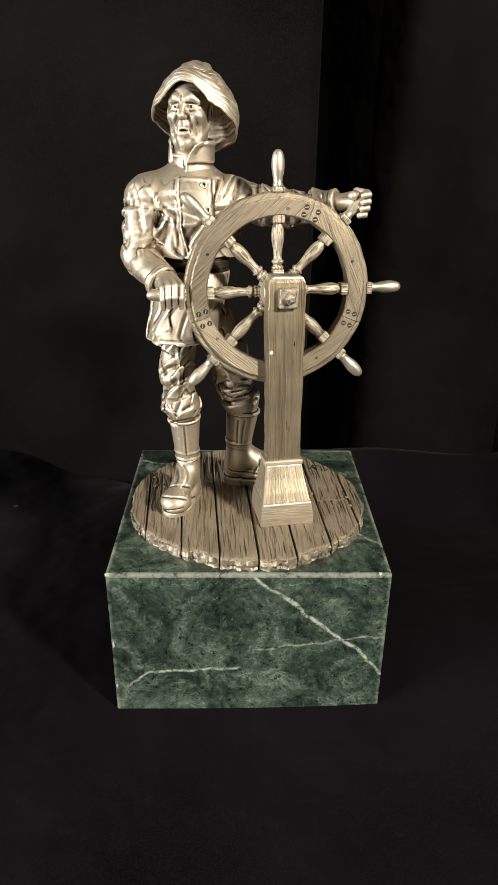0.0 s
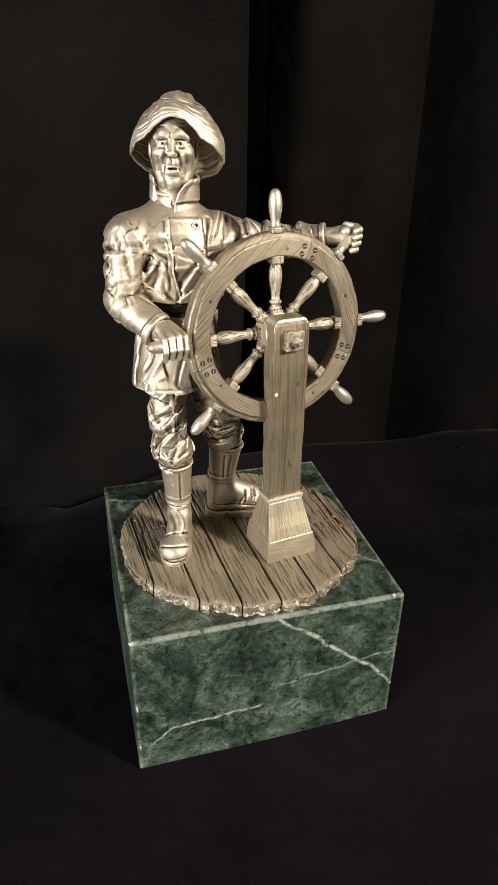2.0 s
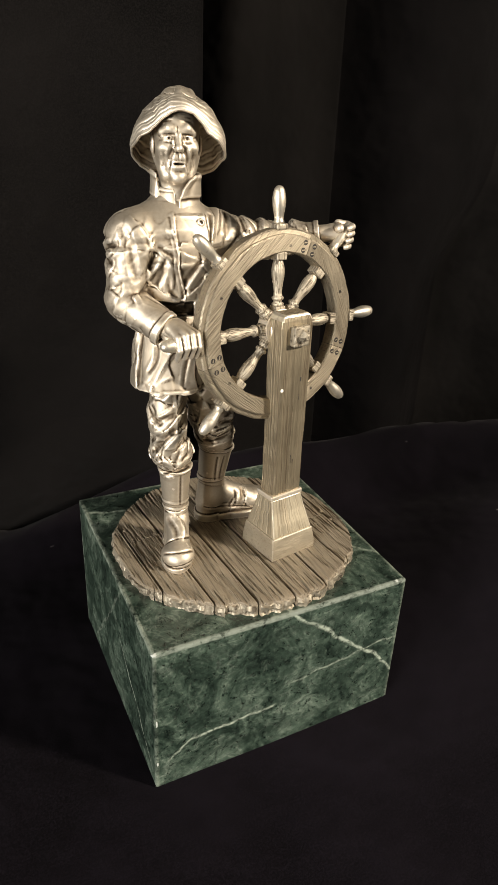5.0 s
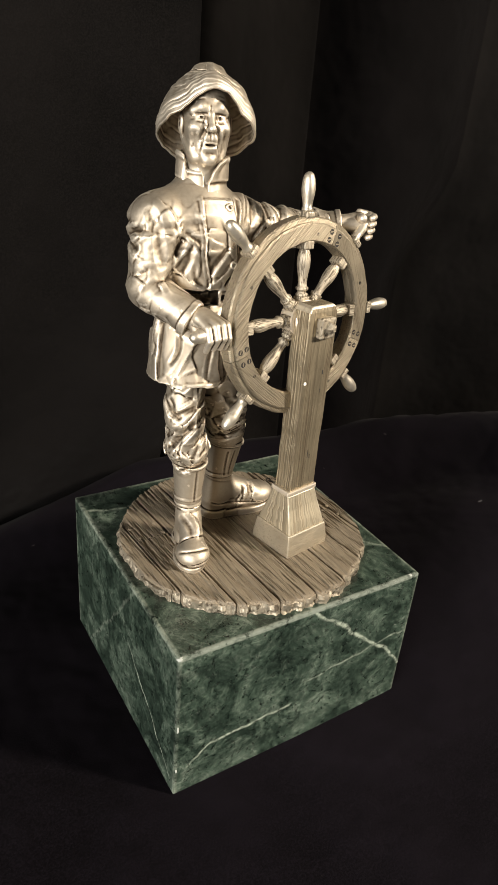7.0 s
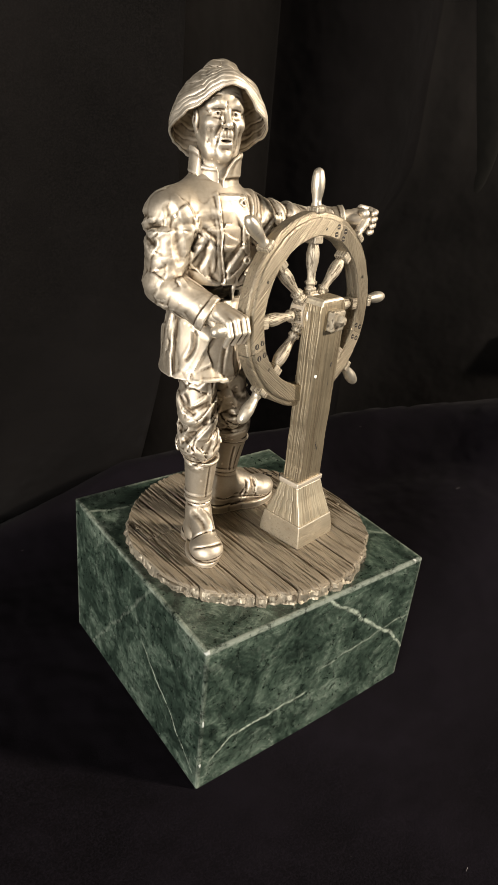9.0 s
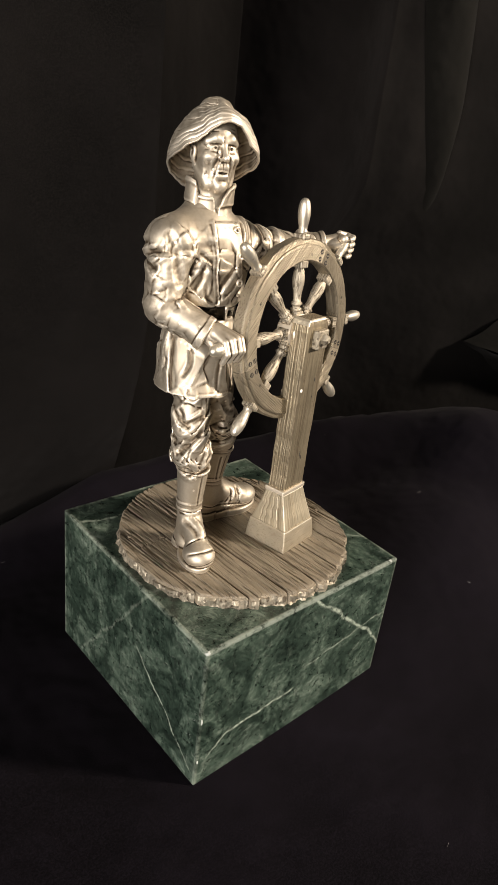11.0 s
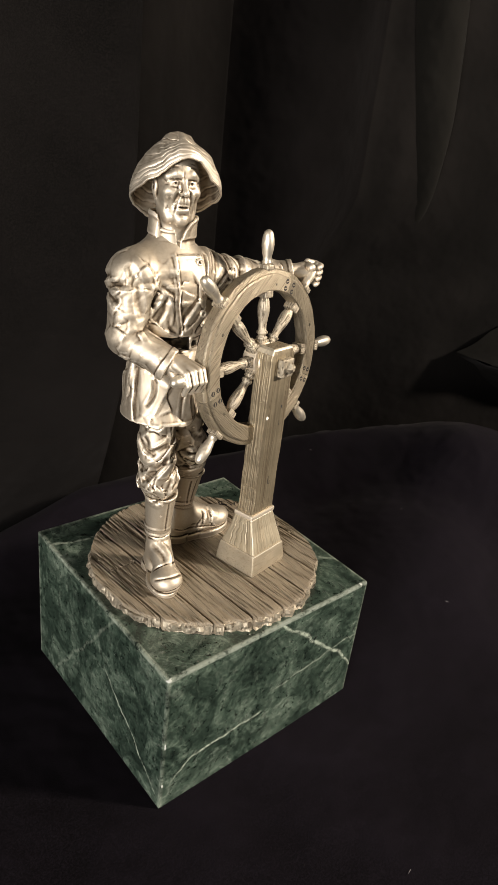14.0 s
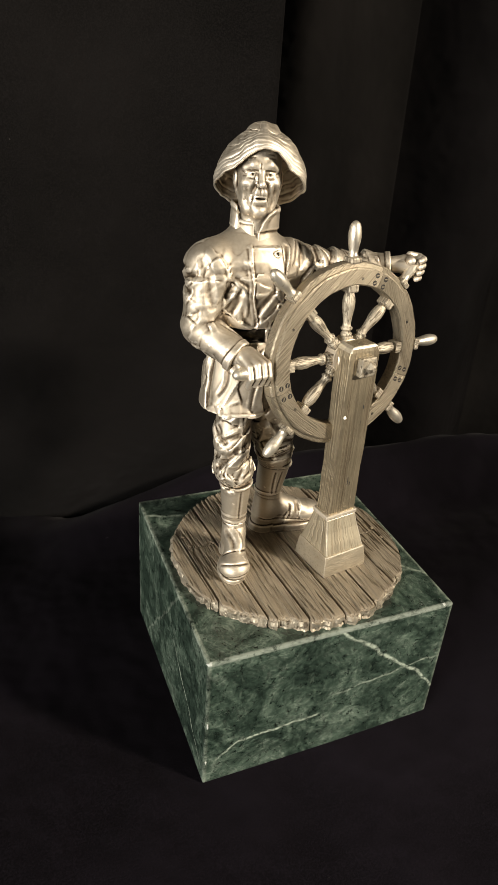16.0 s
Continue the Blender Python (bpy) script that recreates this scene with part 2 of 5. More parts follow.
# ---- mesh helpers (centimetres in, metres out) ----


def placed(ob):
    """Where an object stands in the world."""
    m = ob.matrix_parent_inverse @ ob.matrix_basis
    return placed(ob.parent) @ m if ob.parent else ob.matrix_basis.copy()


def finish(name, me, material=None, parent=None, label="", smooth=True):
    if material:
        me.materials.append(material)
    if smooth:
        me.polygons.foreach_set("use_smooth", [True] * len(me.polygons))
    ob = new(name, me)
    if parent:
        ob.parent = parent
        ob.matrix_parent_inverse = placed(parent).inverted()
    return tagged(ob, label)


def set_grain(me, vectors):
    a = me.attributes.new("grain", "FLOAT_VECTOR", "POINT")
    a.data.foreach_set("vector", [c for v in vectors for c in v])


def part(name, bm, material, parent=None, label="", smooth=False, run=None):
    bmesh.ops.recalc_face_normals(bm, faces=bm.faces)
    me = bpy.data.meshes.new(name)
    bm.to_mesh(me)
    bm.free()
    if run:
        back = run.inverted()
        set_grain(me, [back @ v.co + Vector((0, 0, 0.37 * run[0][2] + 0.53 * run[2][2])) for v in me.vertices])
    return finish(name, me, material, parent, label, smooth)


def empty(name, x, y, z):
    e = new(name)
    e.empty_display_size = 0.01
    e.location = (x * CM, y * CM, z * CM)
    return e


def from_np(name, v, f):
    me = bpy.data.meshes.new(name)
    me.from_pydata((np.asarray(v) * CM).tolist(), [], np.asarray(f).tolist() if not isinstance(f, list) else f)
    me.update()
    return me


def box_bm(x0, x1, y0, y1, z0, z1, bevel=0.0, segs=2):
    bm = bmesh.new()
    bmesh.ops.create_cube(bm, size=1.0)
    for v in bm.verts:
        v.co = Vector(((x0 + x1) / 2 + v.co.x * (x1 - x0), (y0 + y1) / 2 + v.co.y * (y1 - y0), (z0 + z1) / 2 + v.co.z * (z1 - z0))) * CM
    if bevel:
        bmesh.ops.bevel(bm, geom=bm.edges[:], offset=bevel * CM, segments=segs, profile=0.6, affect="EDGES")
    return bm


def lathe(bm, profile, m, n=16):
    """A turned piece round the z axis of m; profile: (height, radius) in centimetres."""
    rings = []
    for h, r in profile:
        rings.append([bm.verts.new(m @ Vector((r * CM * math.cos(2 * math.pi * i / n), r * CM * math.sin(2 * math.pi * i / n), h * CM))) for i in range(n)])
    for a, b in zip(rings, rings[1:]):
        for i in range(n):
            bm.faces.new((a[i], a[(i + 1) % n], b[(i + 1) % n], b[i]))
    bm.faces.new(rings[0][::-1])
    bm.faces.new(rings[-1])


# ---- structure: room shell, table cloth, drape ----


def sheet(name, nu, nv, fn, material, label, kind="structure", category="cloth"):
    v = np.array([fn(i / (nu - 1), j / (nv - 1)) for j in range(nv) for i in range(nu)])
    f = [(j * nu + i, j * nu + i + 1, (j + 1) * nu + i + 1, (j + 1) * nu + i) for j in range(nv - 1) for i in range(nu - 1)]
    return tagged(finish(name, from_np(name, v, f), material), label, category, kind=kind)


def hump(x, y, cx, cy, rx, ry, h, turn=0.0):
    c, s = math.cos(turn), math.sin(turn)
    u, v = ((x - cx) * c + (y - cy) * s) / rx, (-(x - cx) * s + (y - cy) * c) / ry
    return h * math.exp(-(u * u + v * v))


def ground_at(u, v):
    x, y = -95 + 190 * u, -95 + 150 * v
    far = min(1.0, max(0.0, (math.hypot(x, y) - 8.5) / 12))
    z = 1.1 * far * (noise.noise((x * 0.06, y * 0.06, 3.1)) + 0.5 * noise.noise((x * 0.15, y * 0.12, 7.7)))
    z += 0.5 * far * (0.4 - abs(noise.noise((x * 0.07 + 5, y * 0.05, 1.7)))) + 0.25 * far * (0.3 - abs(noise.noise((x * 0.16, y * 0.2, 9.2))))
    # a broad roll of cloth behind the block, falling away beyond its crest
    q = ((abs(x) / 26) ** 3 + (max(y, 0.0) / 12.4) ** 3) ** (1 / 3)
    q += 0.03 * noise.noise((x * 0.12, y * 0.12, 4.4))
    here = min(1.0, max(0.0, (x + 9) / 10))
    rise = min(1.0, max(0.0, (q - 0.72) / 0.30))
    fall = min(1.0, max(0.0, (q - 1.04) / 0.45))
    z += here * (3.0 * rise * rise * (3 - 2 * rise) - 13.0 * fall * fall * (3 - 2 * fall))
    z += hump(x, y, -14, 18, 11, 4, 0.5, 0.5) + hump(x, y, 25, 1, 13, 7, 3.6, 0.25)
    return x, y, z - 0.02


sheet("ground", 240, 190, ground_at, M_CLOTH, "black cloth spread over the table top, softly rumpled")


def smooth(t):
    t = min(1.0, max(0.0, t))
    return t * t * (3 - 2 * t)


def drape_back(z):
    return 7 * smooth((15 - z) / 28)


def panel_at(u, v):
    """A near panel of cloth whose free edge turns back into a deep fold."""
    z = -26.0 + 120 * v
    if u < 0.85:
        k = u / 0.85
        fold = 1.1 * math.sin(k * 21 + 0.8 * math.sin(k * 9 + 1.5 * v)) * (1 - k ** 6) + 1.2 * noise.noise((k * 9, v * 4, 1.1)) * (1 - k ** 8)
        return -60 + 63.6 * k, 17 - 6.4 * k ** 1.6 + 1.2 * max(0.0, (k - 0.92) / 0.08) ** 2 + fold + drape_back(z), z
    k = (u - 0.85) / 0.15
    return 3.6 - 1.8 * math.sin(math.pi * k) + 0.4 * k, 11.8 + 20.1 * k + drape_back(z) * (1 - k), z


def drape_at(u, v):
    """The curtain that curves round behind, from the foot of the deep fold on."""
    z = -26.0 + 120 * v
    x = 3.6 + 81.4 * u
    w = u * 0.65 + 0.35
    fold = 3.4 * math.sin(w * 40 + 1.8 * math.sin(w * 15) + 0.5 * noise.noise((w * 3, v * 2.0, 2.2))) + 2.0 * math.sin(w * 19 + 2.0) + 2.0 * noise.noise((w * 14, v * 1.6, 0.3))
    fold = 0.55 * fold * min(1.0, 6 * u)
    for cx, w, out in ((11.5, 2.6, -2.2), (21, 4.5, 2.6), (30, 4.0, -1.5), (34, 2.6, 2.0)):
        lean = cx + 0.05 * (z - 20)
        fold += out * math.exp(-((x - lean) / w) ** 2)
    fold *= 1 - 0.75 * smooth((x - 34) / 4)
    y = 26 + 2 * smooth(u * 6) + 6 * math.exp(-((x - 4.5) / 2.8) ** 2) - 0.0055 * max(0.0, x - 6) ** 2
    hollow = 6.0 * math.exp(-((x - 37) / 6.0) ** 2) * smooth((20 - z) / 12)
    return x + 0.3 * fold, y + fold * (0.4 + 0.6 * v) + hollow, z


def lit_strip_at(u0, u1, out):
    """An added strip close before the curtain, between two places along it, for the light on its folds."""
    def at(u, v):
        x, y, z = drape_at(u0 + (u1 - u0) * u, v)
        return x, y + 0.15 - out * math.sin(math.pi * u) ** 0.5, z
    return at


# paler copy of the drape's black: the light on the near panel, as colour
M_LIT_PANEL = cloth("lit_panel_cloth", (0.0009, 0.0008, 0.0007), (0.0044, 0.0038, 0.0036), 0.02)
# lit version of the curtain's black, for strips added over its brighter parts
M_LIT_CURTAIN = cloth("lit_curtain_cloth", (0.0014, 0.0013, 0.0012), (0.0058, 0.0051, 0.0047), 0.02)
# grey stands for the light caught by the fold and the gathered foot
M_LIT_FOLD = cloth("lit_fold_cloth", (0.0037, 0.0035, 0.0030), (0.0068, 0.0063, 0.0054), 0.02)
sheet("backdrop", 300, 60, drape_at, M_DRAPE, "black cloth backdrop hanging in soft vertical folds")
sheet("backdrop_panel", 190, 60, panel_at, M_LIT_PANEL, "black cloth panel hanging before the backdrop, coloured paler as lit")
sheet("backdrop_lit_strip", 60, 60, lit_strip_at(0.065, 0.215, 0.7), M_LIT_CURTAIN, "paler strip laid close over the backdrop for its lit folds")
sheet("backdrop_lit_side", 160, 60, lit_strip_at(0.37, 1.0, 0.7), M_LIT_CURTAIN, "paler strip laid over the backdrop's right side for its lit folds")


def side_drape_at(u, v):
    """A narrow fold, greyed for the light it catches, that stands out from the curtain and dies away at its foot."""
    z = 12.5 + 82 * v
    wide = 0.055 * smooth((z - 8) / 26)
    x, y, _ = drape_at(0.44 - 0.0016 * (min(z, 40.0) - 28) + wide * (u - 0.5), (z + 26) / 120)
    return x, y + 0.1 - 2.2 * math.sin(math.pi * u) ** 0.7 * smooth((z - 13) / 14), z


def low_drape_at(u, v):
    """Cloth gathered again lower down in the same lit grey, spreading from one pinched corner."""
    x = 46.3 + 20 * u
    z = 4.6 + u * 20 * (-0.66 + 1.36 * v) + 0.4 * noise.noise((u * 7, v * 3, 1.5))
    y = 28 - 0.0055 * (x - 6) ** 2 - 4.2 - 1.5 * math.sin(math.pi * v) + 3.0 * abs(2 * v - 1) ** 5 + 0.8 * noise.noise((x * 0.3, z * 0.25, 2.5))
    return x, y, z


sheet("backdrop_fold", 24, 90, side_drape_at, M_LIT_FOLD, "narrow cloth fold hanging before the black backdrop, coloured grey as lit")
sheet("backdrop_foot", 50, 30, low_drape_at, M_LIT_FOLD, "cloth gathered at the foot of the backdrop, coloured grey as lit")


def room():
    a, h0, h1, t = 170, -75, 175, 8
    for name, b in (("wall_north", (-a, a, a, a + t, h0, h1)), ("wall_south", (-a, a, -a - t, -a, h0, h1)),
                    ("wall_east", (a, a + t, -a, a, h0, h1)), ("wall_west", (-a - t, -a, -a, a, h0, h1))):
        tagged(part(name, box_bm(*b), M_WALL), "plain beige painted wall of the room", "wall", kind="structure")
    tagged(part("ceiling", box_bm(-a, a, -a, a, h1 + 0.4, h1 + t), M_CEIL), "plain off-white painted ceiling", "ceiling", kind="structure")
    tagged(part("floor", box_bm(-a, a, -a, a, h0 - t, h0 - 0.4), M_WALL), "plain dull room floor", "floor", kind="structure")


room()

# ---- marble plinth ----


def block():
    """A sawn block whose top rises a little to the back."""
    bm = box_bm(-5.05, 5.13, -4.97, 5.03, 0, 6.33, 0.07, 2)
    for v in bm.verts:
        if v.co.z > 3 * CM:
            v.co.z += RISE * (v.co.y + 0.05)
    return bm


plinth = tagged(part("marble_plinth", block(), M_MARBLE),
                "polished dark green marble block with pale veins, worn edges", "plinth")

M_CHIP = plain("pale_chipped_stone", (0.42, 0.44, 0.40))


def stone_chip(x, y, z, r, flat, seed):
    """A pale broken spot that stands a hair proud of the block."""
    rnd = random.Random(seed)
    bm = bmesh.new()
    bmesh.ops.create_icosphere(bm, subdivisions=2, radius=r * CM)
    for v in bm.verts:
        v.co = Vector([c * k for c, k in zip(v.co, flat)]) * rnd.uniform(0.75, 1.2)
    bm.transform(Matrix.Translation((x * CM, y * CM, z * CM)))
    part("chip", bm, M_CHIP, plinth, "pale chipped spot in the stone")


for n, (x, y, z, r, flat) in enumerate(((-4.96, -4.90, 6.27, 0.10, (1.2, 0.9, 0.7)), (4.72, -4.90, 6.30, 0.075, (1.3, 1, 0.6)), (-4.97, -4.97, 3.2, 0.05, (0.7, 0.7, 3)),
                                        (-4.97, -4.97, 1.2, 0.05, (0.7, 0.7, 1.6)), (-4.985, 2.2, 3.65, 0.12, (0.2, 0.5, 1.4)), (-4.96, -2.1, 6.27, 0.06, (0.7, 2, 0.7)),
                                        (-4.96, -3.9, 6.27, 0.06, (0.7, 2.4, 0.7)))):
    stone_chip(x, y, z, r, flat, n)

# ---- the planked deck ----
TURN_DECK = radians(4.2)


def deck_edge(a):
    """The deck's rounded outline: reach from its middle at the angle a."""
    c, s = abs(math.cos(a)), abs(math.sin(a))
    r = 4.70 / (c ** 2.1 + s ** 2.1) ** (1 / 2.1)
    return r * (1 - 0.05 * math.exp(-((a - 0.75) / 0.5) ** 2) - 0.03 * math.exp(-((a - 2.35) / 0.4) ** 2) - 0.045 * math.exp(-((a + 2.15) / 0.55) ** 2))


def deck_span(u):
    """Front and back end of the deck along a plank line at the offset u."""
    best = [0.0, 0.0]
    for i in range(720):
        a = -math.pi + i * math.pi / 360
        r = deck_edge(a)
        if abs(r * math.cos(a) - u) < 0.05:
            y = r * math.sin(a)
            best = [min(best[0], y), max(best[1], y)]
    return best


def plank(parent, u0, u1, w0=None, w1=None, seed=0):
    rnd = random.Random(seed)
    nu, nw = 43, 40
    gap = 0.032
    us = [u0 + gap + (u1 - u0 - 2 * gap) * i / (nu - 1) for i in range(nu)]
    spans = [deck_span(max(-4.68, min(4.68, u))) for u in us]
    cuts = sorted(rnd.sample(range(5, nu - 5), 2))
    chips = [rnd.uniform(-0.04, 0.10) for _ in range(3)]

    def torn(i):  # broken in a few large bites with small splinters on them
        u = us[i]
        return chips[sum(i >= c for c in cuts)] + 0.13 * noise.noise((u * 2.1, 0.3, seed)) + 0.06 * noise.noise((u * 5.5, 4.3, seed))

    front = [(w0 if w0 is not None else s[0] + torn(i)) for i, s in enumerate(spans)]
    back = [(w1 if w1 is not None else s[1] + rnd.uniform(-0.04, 0.04)) for s in spans]
    z = 6.85 + rnd.uniform(-0.02, 0.02)
    v, f = [], []

    def place(u, w, h):
        c, s = math.cos(TURN_DECK), math.sin(TURN_DECK)
        return u * c - (w) * s, u * s + w * c - 0.12, h

    for j in range(nw):
        q = j / (nw - 1)
        q = 0.5 - 0.5 * math.cos(math.pi * q) if 0 < q < 1 else q
        for i in range(nu):
            w = front[i] + (back[i] - front[i]) * q
            edge = (i in (0, nu - 1)) or (j in (0, nw - 1))
            cut = noise.noise((us[i] * 9.0, w * 0.55, 3.7 * seed)) + 0.5 * noise.noise((us[i] * 19.0, w * 0.9, 1.3 * seed))
            sink = 0.06 if edge else 0.0
            if w0 is None and j < 4:  # worn, rounded front edge
                sink += (0.11, 0.06, 0.03, 0.01)[j] * (0.7 + 0.9 * noise.noise((us[i] * 4.0, 9.1, seed)))
            groove = 0.0 if edge else 0.045 * min(1.0, max(0.0, (cut - 0.05) / 0.25))
            v.append(place(us[i], w, z - sink - groove + rnd.uniform(-0.003, 0.003)))
    for j in range(nw - 1):
        for i in range(nu - 1):
            f.append((j * nu + i, j * nu + i + 1, (j + 1) * nu + i + 1, (j + 1) * nu + i))
    ring = [i for i in range(nu)] + [j * nu + nu - 1 for j in range(1, nw)] + [(nw - 1) * nu + i for i in range(nu - 2, -1, -1)] + [j * nu for j in range(nw - 2, 0, -1)]
    rows = [ring]
    for h, out in ((6.70, 0.025), (6.55, 0.05), (6.42, 0.03), (6.325, 0.05)):
        row = []
        for r in ring:
            p = v[r]
            d = math.hypot(p[0], p[1])
            rough = 0.11 * noise.noise((p[0] * 2.6, p[1] * 2.6, h * 3.5)) + 0.06 * noise.noise((p[0] * 8, p[1] * 8, h * 9))
            k = 1 + (rough + out) / max(d, 1) * (1 if d > 3.6 else 0)
            v.append((p[0] * k, p[1] * k, h))
            row.append(len(v) - 1)
        rows.append(row)
    for a, b in zip(rows, rows[1:]):
        n = len(a)
        for i in range(n):
            f.append((a[i], b[i], b[(i + 1) % n], a[(i + 1) % n]))
    ob = finish("plank", from_np("plank", v, f), M_DECK, parent, smooth=False)
    ob.data.materials.append(M_BREAK)
    top = (nu - 1) * (nw - 1)
    ends = [i < nu - 1 or nu + nw - 2 <= i < 2 * nu + nw - 3 or abs(u0) > 4.6 or abs(u1) > 4.6 for i in range(len(ring))]
    ob.data.polygons.foreach_set("material_index", [0 if i < top else int(ends[(i - top) % len(ring)]) for i in range(len(f))])
    return ob


def deck():
    d = tagged(empty("plank_deck", 0, -0.1, 6.33), "rounded ship's deck of aged bronze-brown cast planks with broken ends", "deck")
    seams = [-4.70, -4.05, -2.70, -1.32, 0.06, 1.44, 2.80, 4.15, 4.70]
    for i, (a, b) in enumerate(zip(seams, seams[1:])):
        if i in (1,):
            plank(d, a, b, None, 1.05, i), plank(d, a, b, 1.09, None, 20 + i)
        elif i in (5,):
            plank(d, a, b, None, -0.30, i), plank(d, a, b, -0.26, None, 20 + i)
        elif i in (6,):
            plank(d, a, b, None, -0.62, i), plank(d, a, b, -0.58, None, 20 + i)
        else:
            plank(d, a, b, None, None, i)
    nail = None
    for x, y in ((-4.0, 1.55), (-3.0, 1.6), (-3.9, 0.85), (-2.95, 0.9), (3.35, -0.25), (4.15, -0.2), (3.4, -0.95), (4.2, -0.9), (2.0, 0.05), (2.7, 0.1)):
        bm = bmesh.new()
        lathe(bm, [(0, 0.09), (0.03, 0.085), (0.05, 0.05)], Matrix.Translation((x * CM, y * CM, 6.825 * CM)), 8)
        part("nail", bm, M_DECK, d)
    # small engraved strokes near the back edge
    for x, y, w, h, a in ((2.95, 2.62, 0.05, 0.42, -0.5), (3.12, 2.5, 0.05, 0.30, 0.6), (3.38, 2.42, 0.05, 0.38, 0.1), (3.6, 2.3, 0.05, 0.30, -0.7), (3.28, 2.72, 0.05, 0.26, 1.2)):
        bm = box_bm(-w / 2, w / 2, -h / 2, h / 2, 6.80, 6.862)
        bm.transform(Matrix.Translation((x * CM, y * CM, 0)) @ Matrix.Rotation(a, 4, "Z"))
        part("engraved_stroke", bm, M_DARK, d, "dark engraved stroke")
    return d


deck()

# ---- wheel post ----
YAW = radians(10.0)
POST = Matrix.Translation((1.31 * CM, -1.93 * CM, 0)) @ Matrix.Rotation(YAW, 4, "Z")


def tower(sections, material, name, parent, bevel=0.05):
    """A four-sided body; sections: (z, centre u, half width, front v, back v)."""
    bm = bmesh.new()
    rings = []
    zs = [q[0] for q in sections]
    steps = max(2, int((zs[-1] - zs[0]) / 0.22)) if zs[-1] - zs[0] > 2 else 0
    levels = sorted(set(zs) | {zs[0] + (zs[-1] - zs[0]) * i / steps for i in range(1, steps)}) if steps else zs
    for z in levels:
        cu, hw, v0, v1 = (float(np.interp(z, zs, [q[n] for q in sections])) for n in (1, 2, 3, 4))
        if steps:
            cu += 0.022 * noise.noise((z * 0.9, 1.0, 0.2)) + 0.012 * noise.noise((z * 3.1, 4.0, 0.2))
            hw += 0.022 * noise.noise((z * 1.3, 8.0, 0.6)) + 0.012 * noise.noise((z * 3.7, 2.0, 1.2))
            v0 += 0.020 * noise.noise((z * 1.1, 5.0, 2.6))
        rings.append([bm.verts.new(POST @ (Vector((u, v, z)) * CM)) for u, v in ((cu - hw, v0), (cu + hw, v0), (cu + hw, v1), (cu - hw, v1))])
    for a, b in zip(rings, rings[1:]):
        for i in range(4):
            bm.faces.new((a[i], a[(i + 1) % 4], b[(i + 1) % 4], b[i]))
    bm.faces.new(rings[0][::-1])
    bm.faces.new(rings[-1])
    bmesh.ops.recalc_face_normals(bm, faces=bm.faces)
    long = [e for e in bm.edges if len(e.link_faces) == 2 and e.calc_face_angle(0) > 0.6]
    bmesh.ops.bevel(bm, geom=long, offset=bevel * CM, segments=2, profile=0.6, affect="EDGES")
    ob = part(name, bm, material, parent)
    ob.data.materials.append(M_WORN)
    for p in ob.data.polygons:  # arrises rubbed bright
        n = POST.inverted().to_3x3() @ p.normal
        p.material_index = int(max(abs(n.x), abs(n.y), abs(n.z)) < 0.93)
    # the grain runs up the faces and fans out with them
    zs, back, grain = [q[0] for q in sections], POST.inverted(), []
    for p in ob.data.vertices:
        u, v, z = (back @ p.co) / CM
        cu, hw, v0, v1 = (float(np.interp(z, zs, [q[n] for q in sections])) for n in (1, 2, 3, 4))
        grain.append((0.007 * (u - cu) / hw, 0.0055 * (2 * v - v0 - v1) / (v1 - v0), z * CM))
    set_grain(ob.data, grain)
    return ob


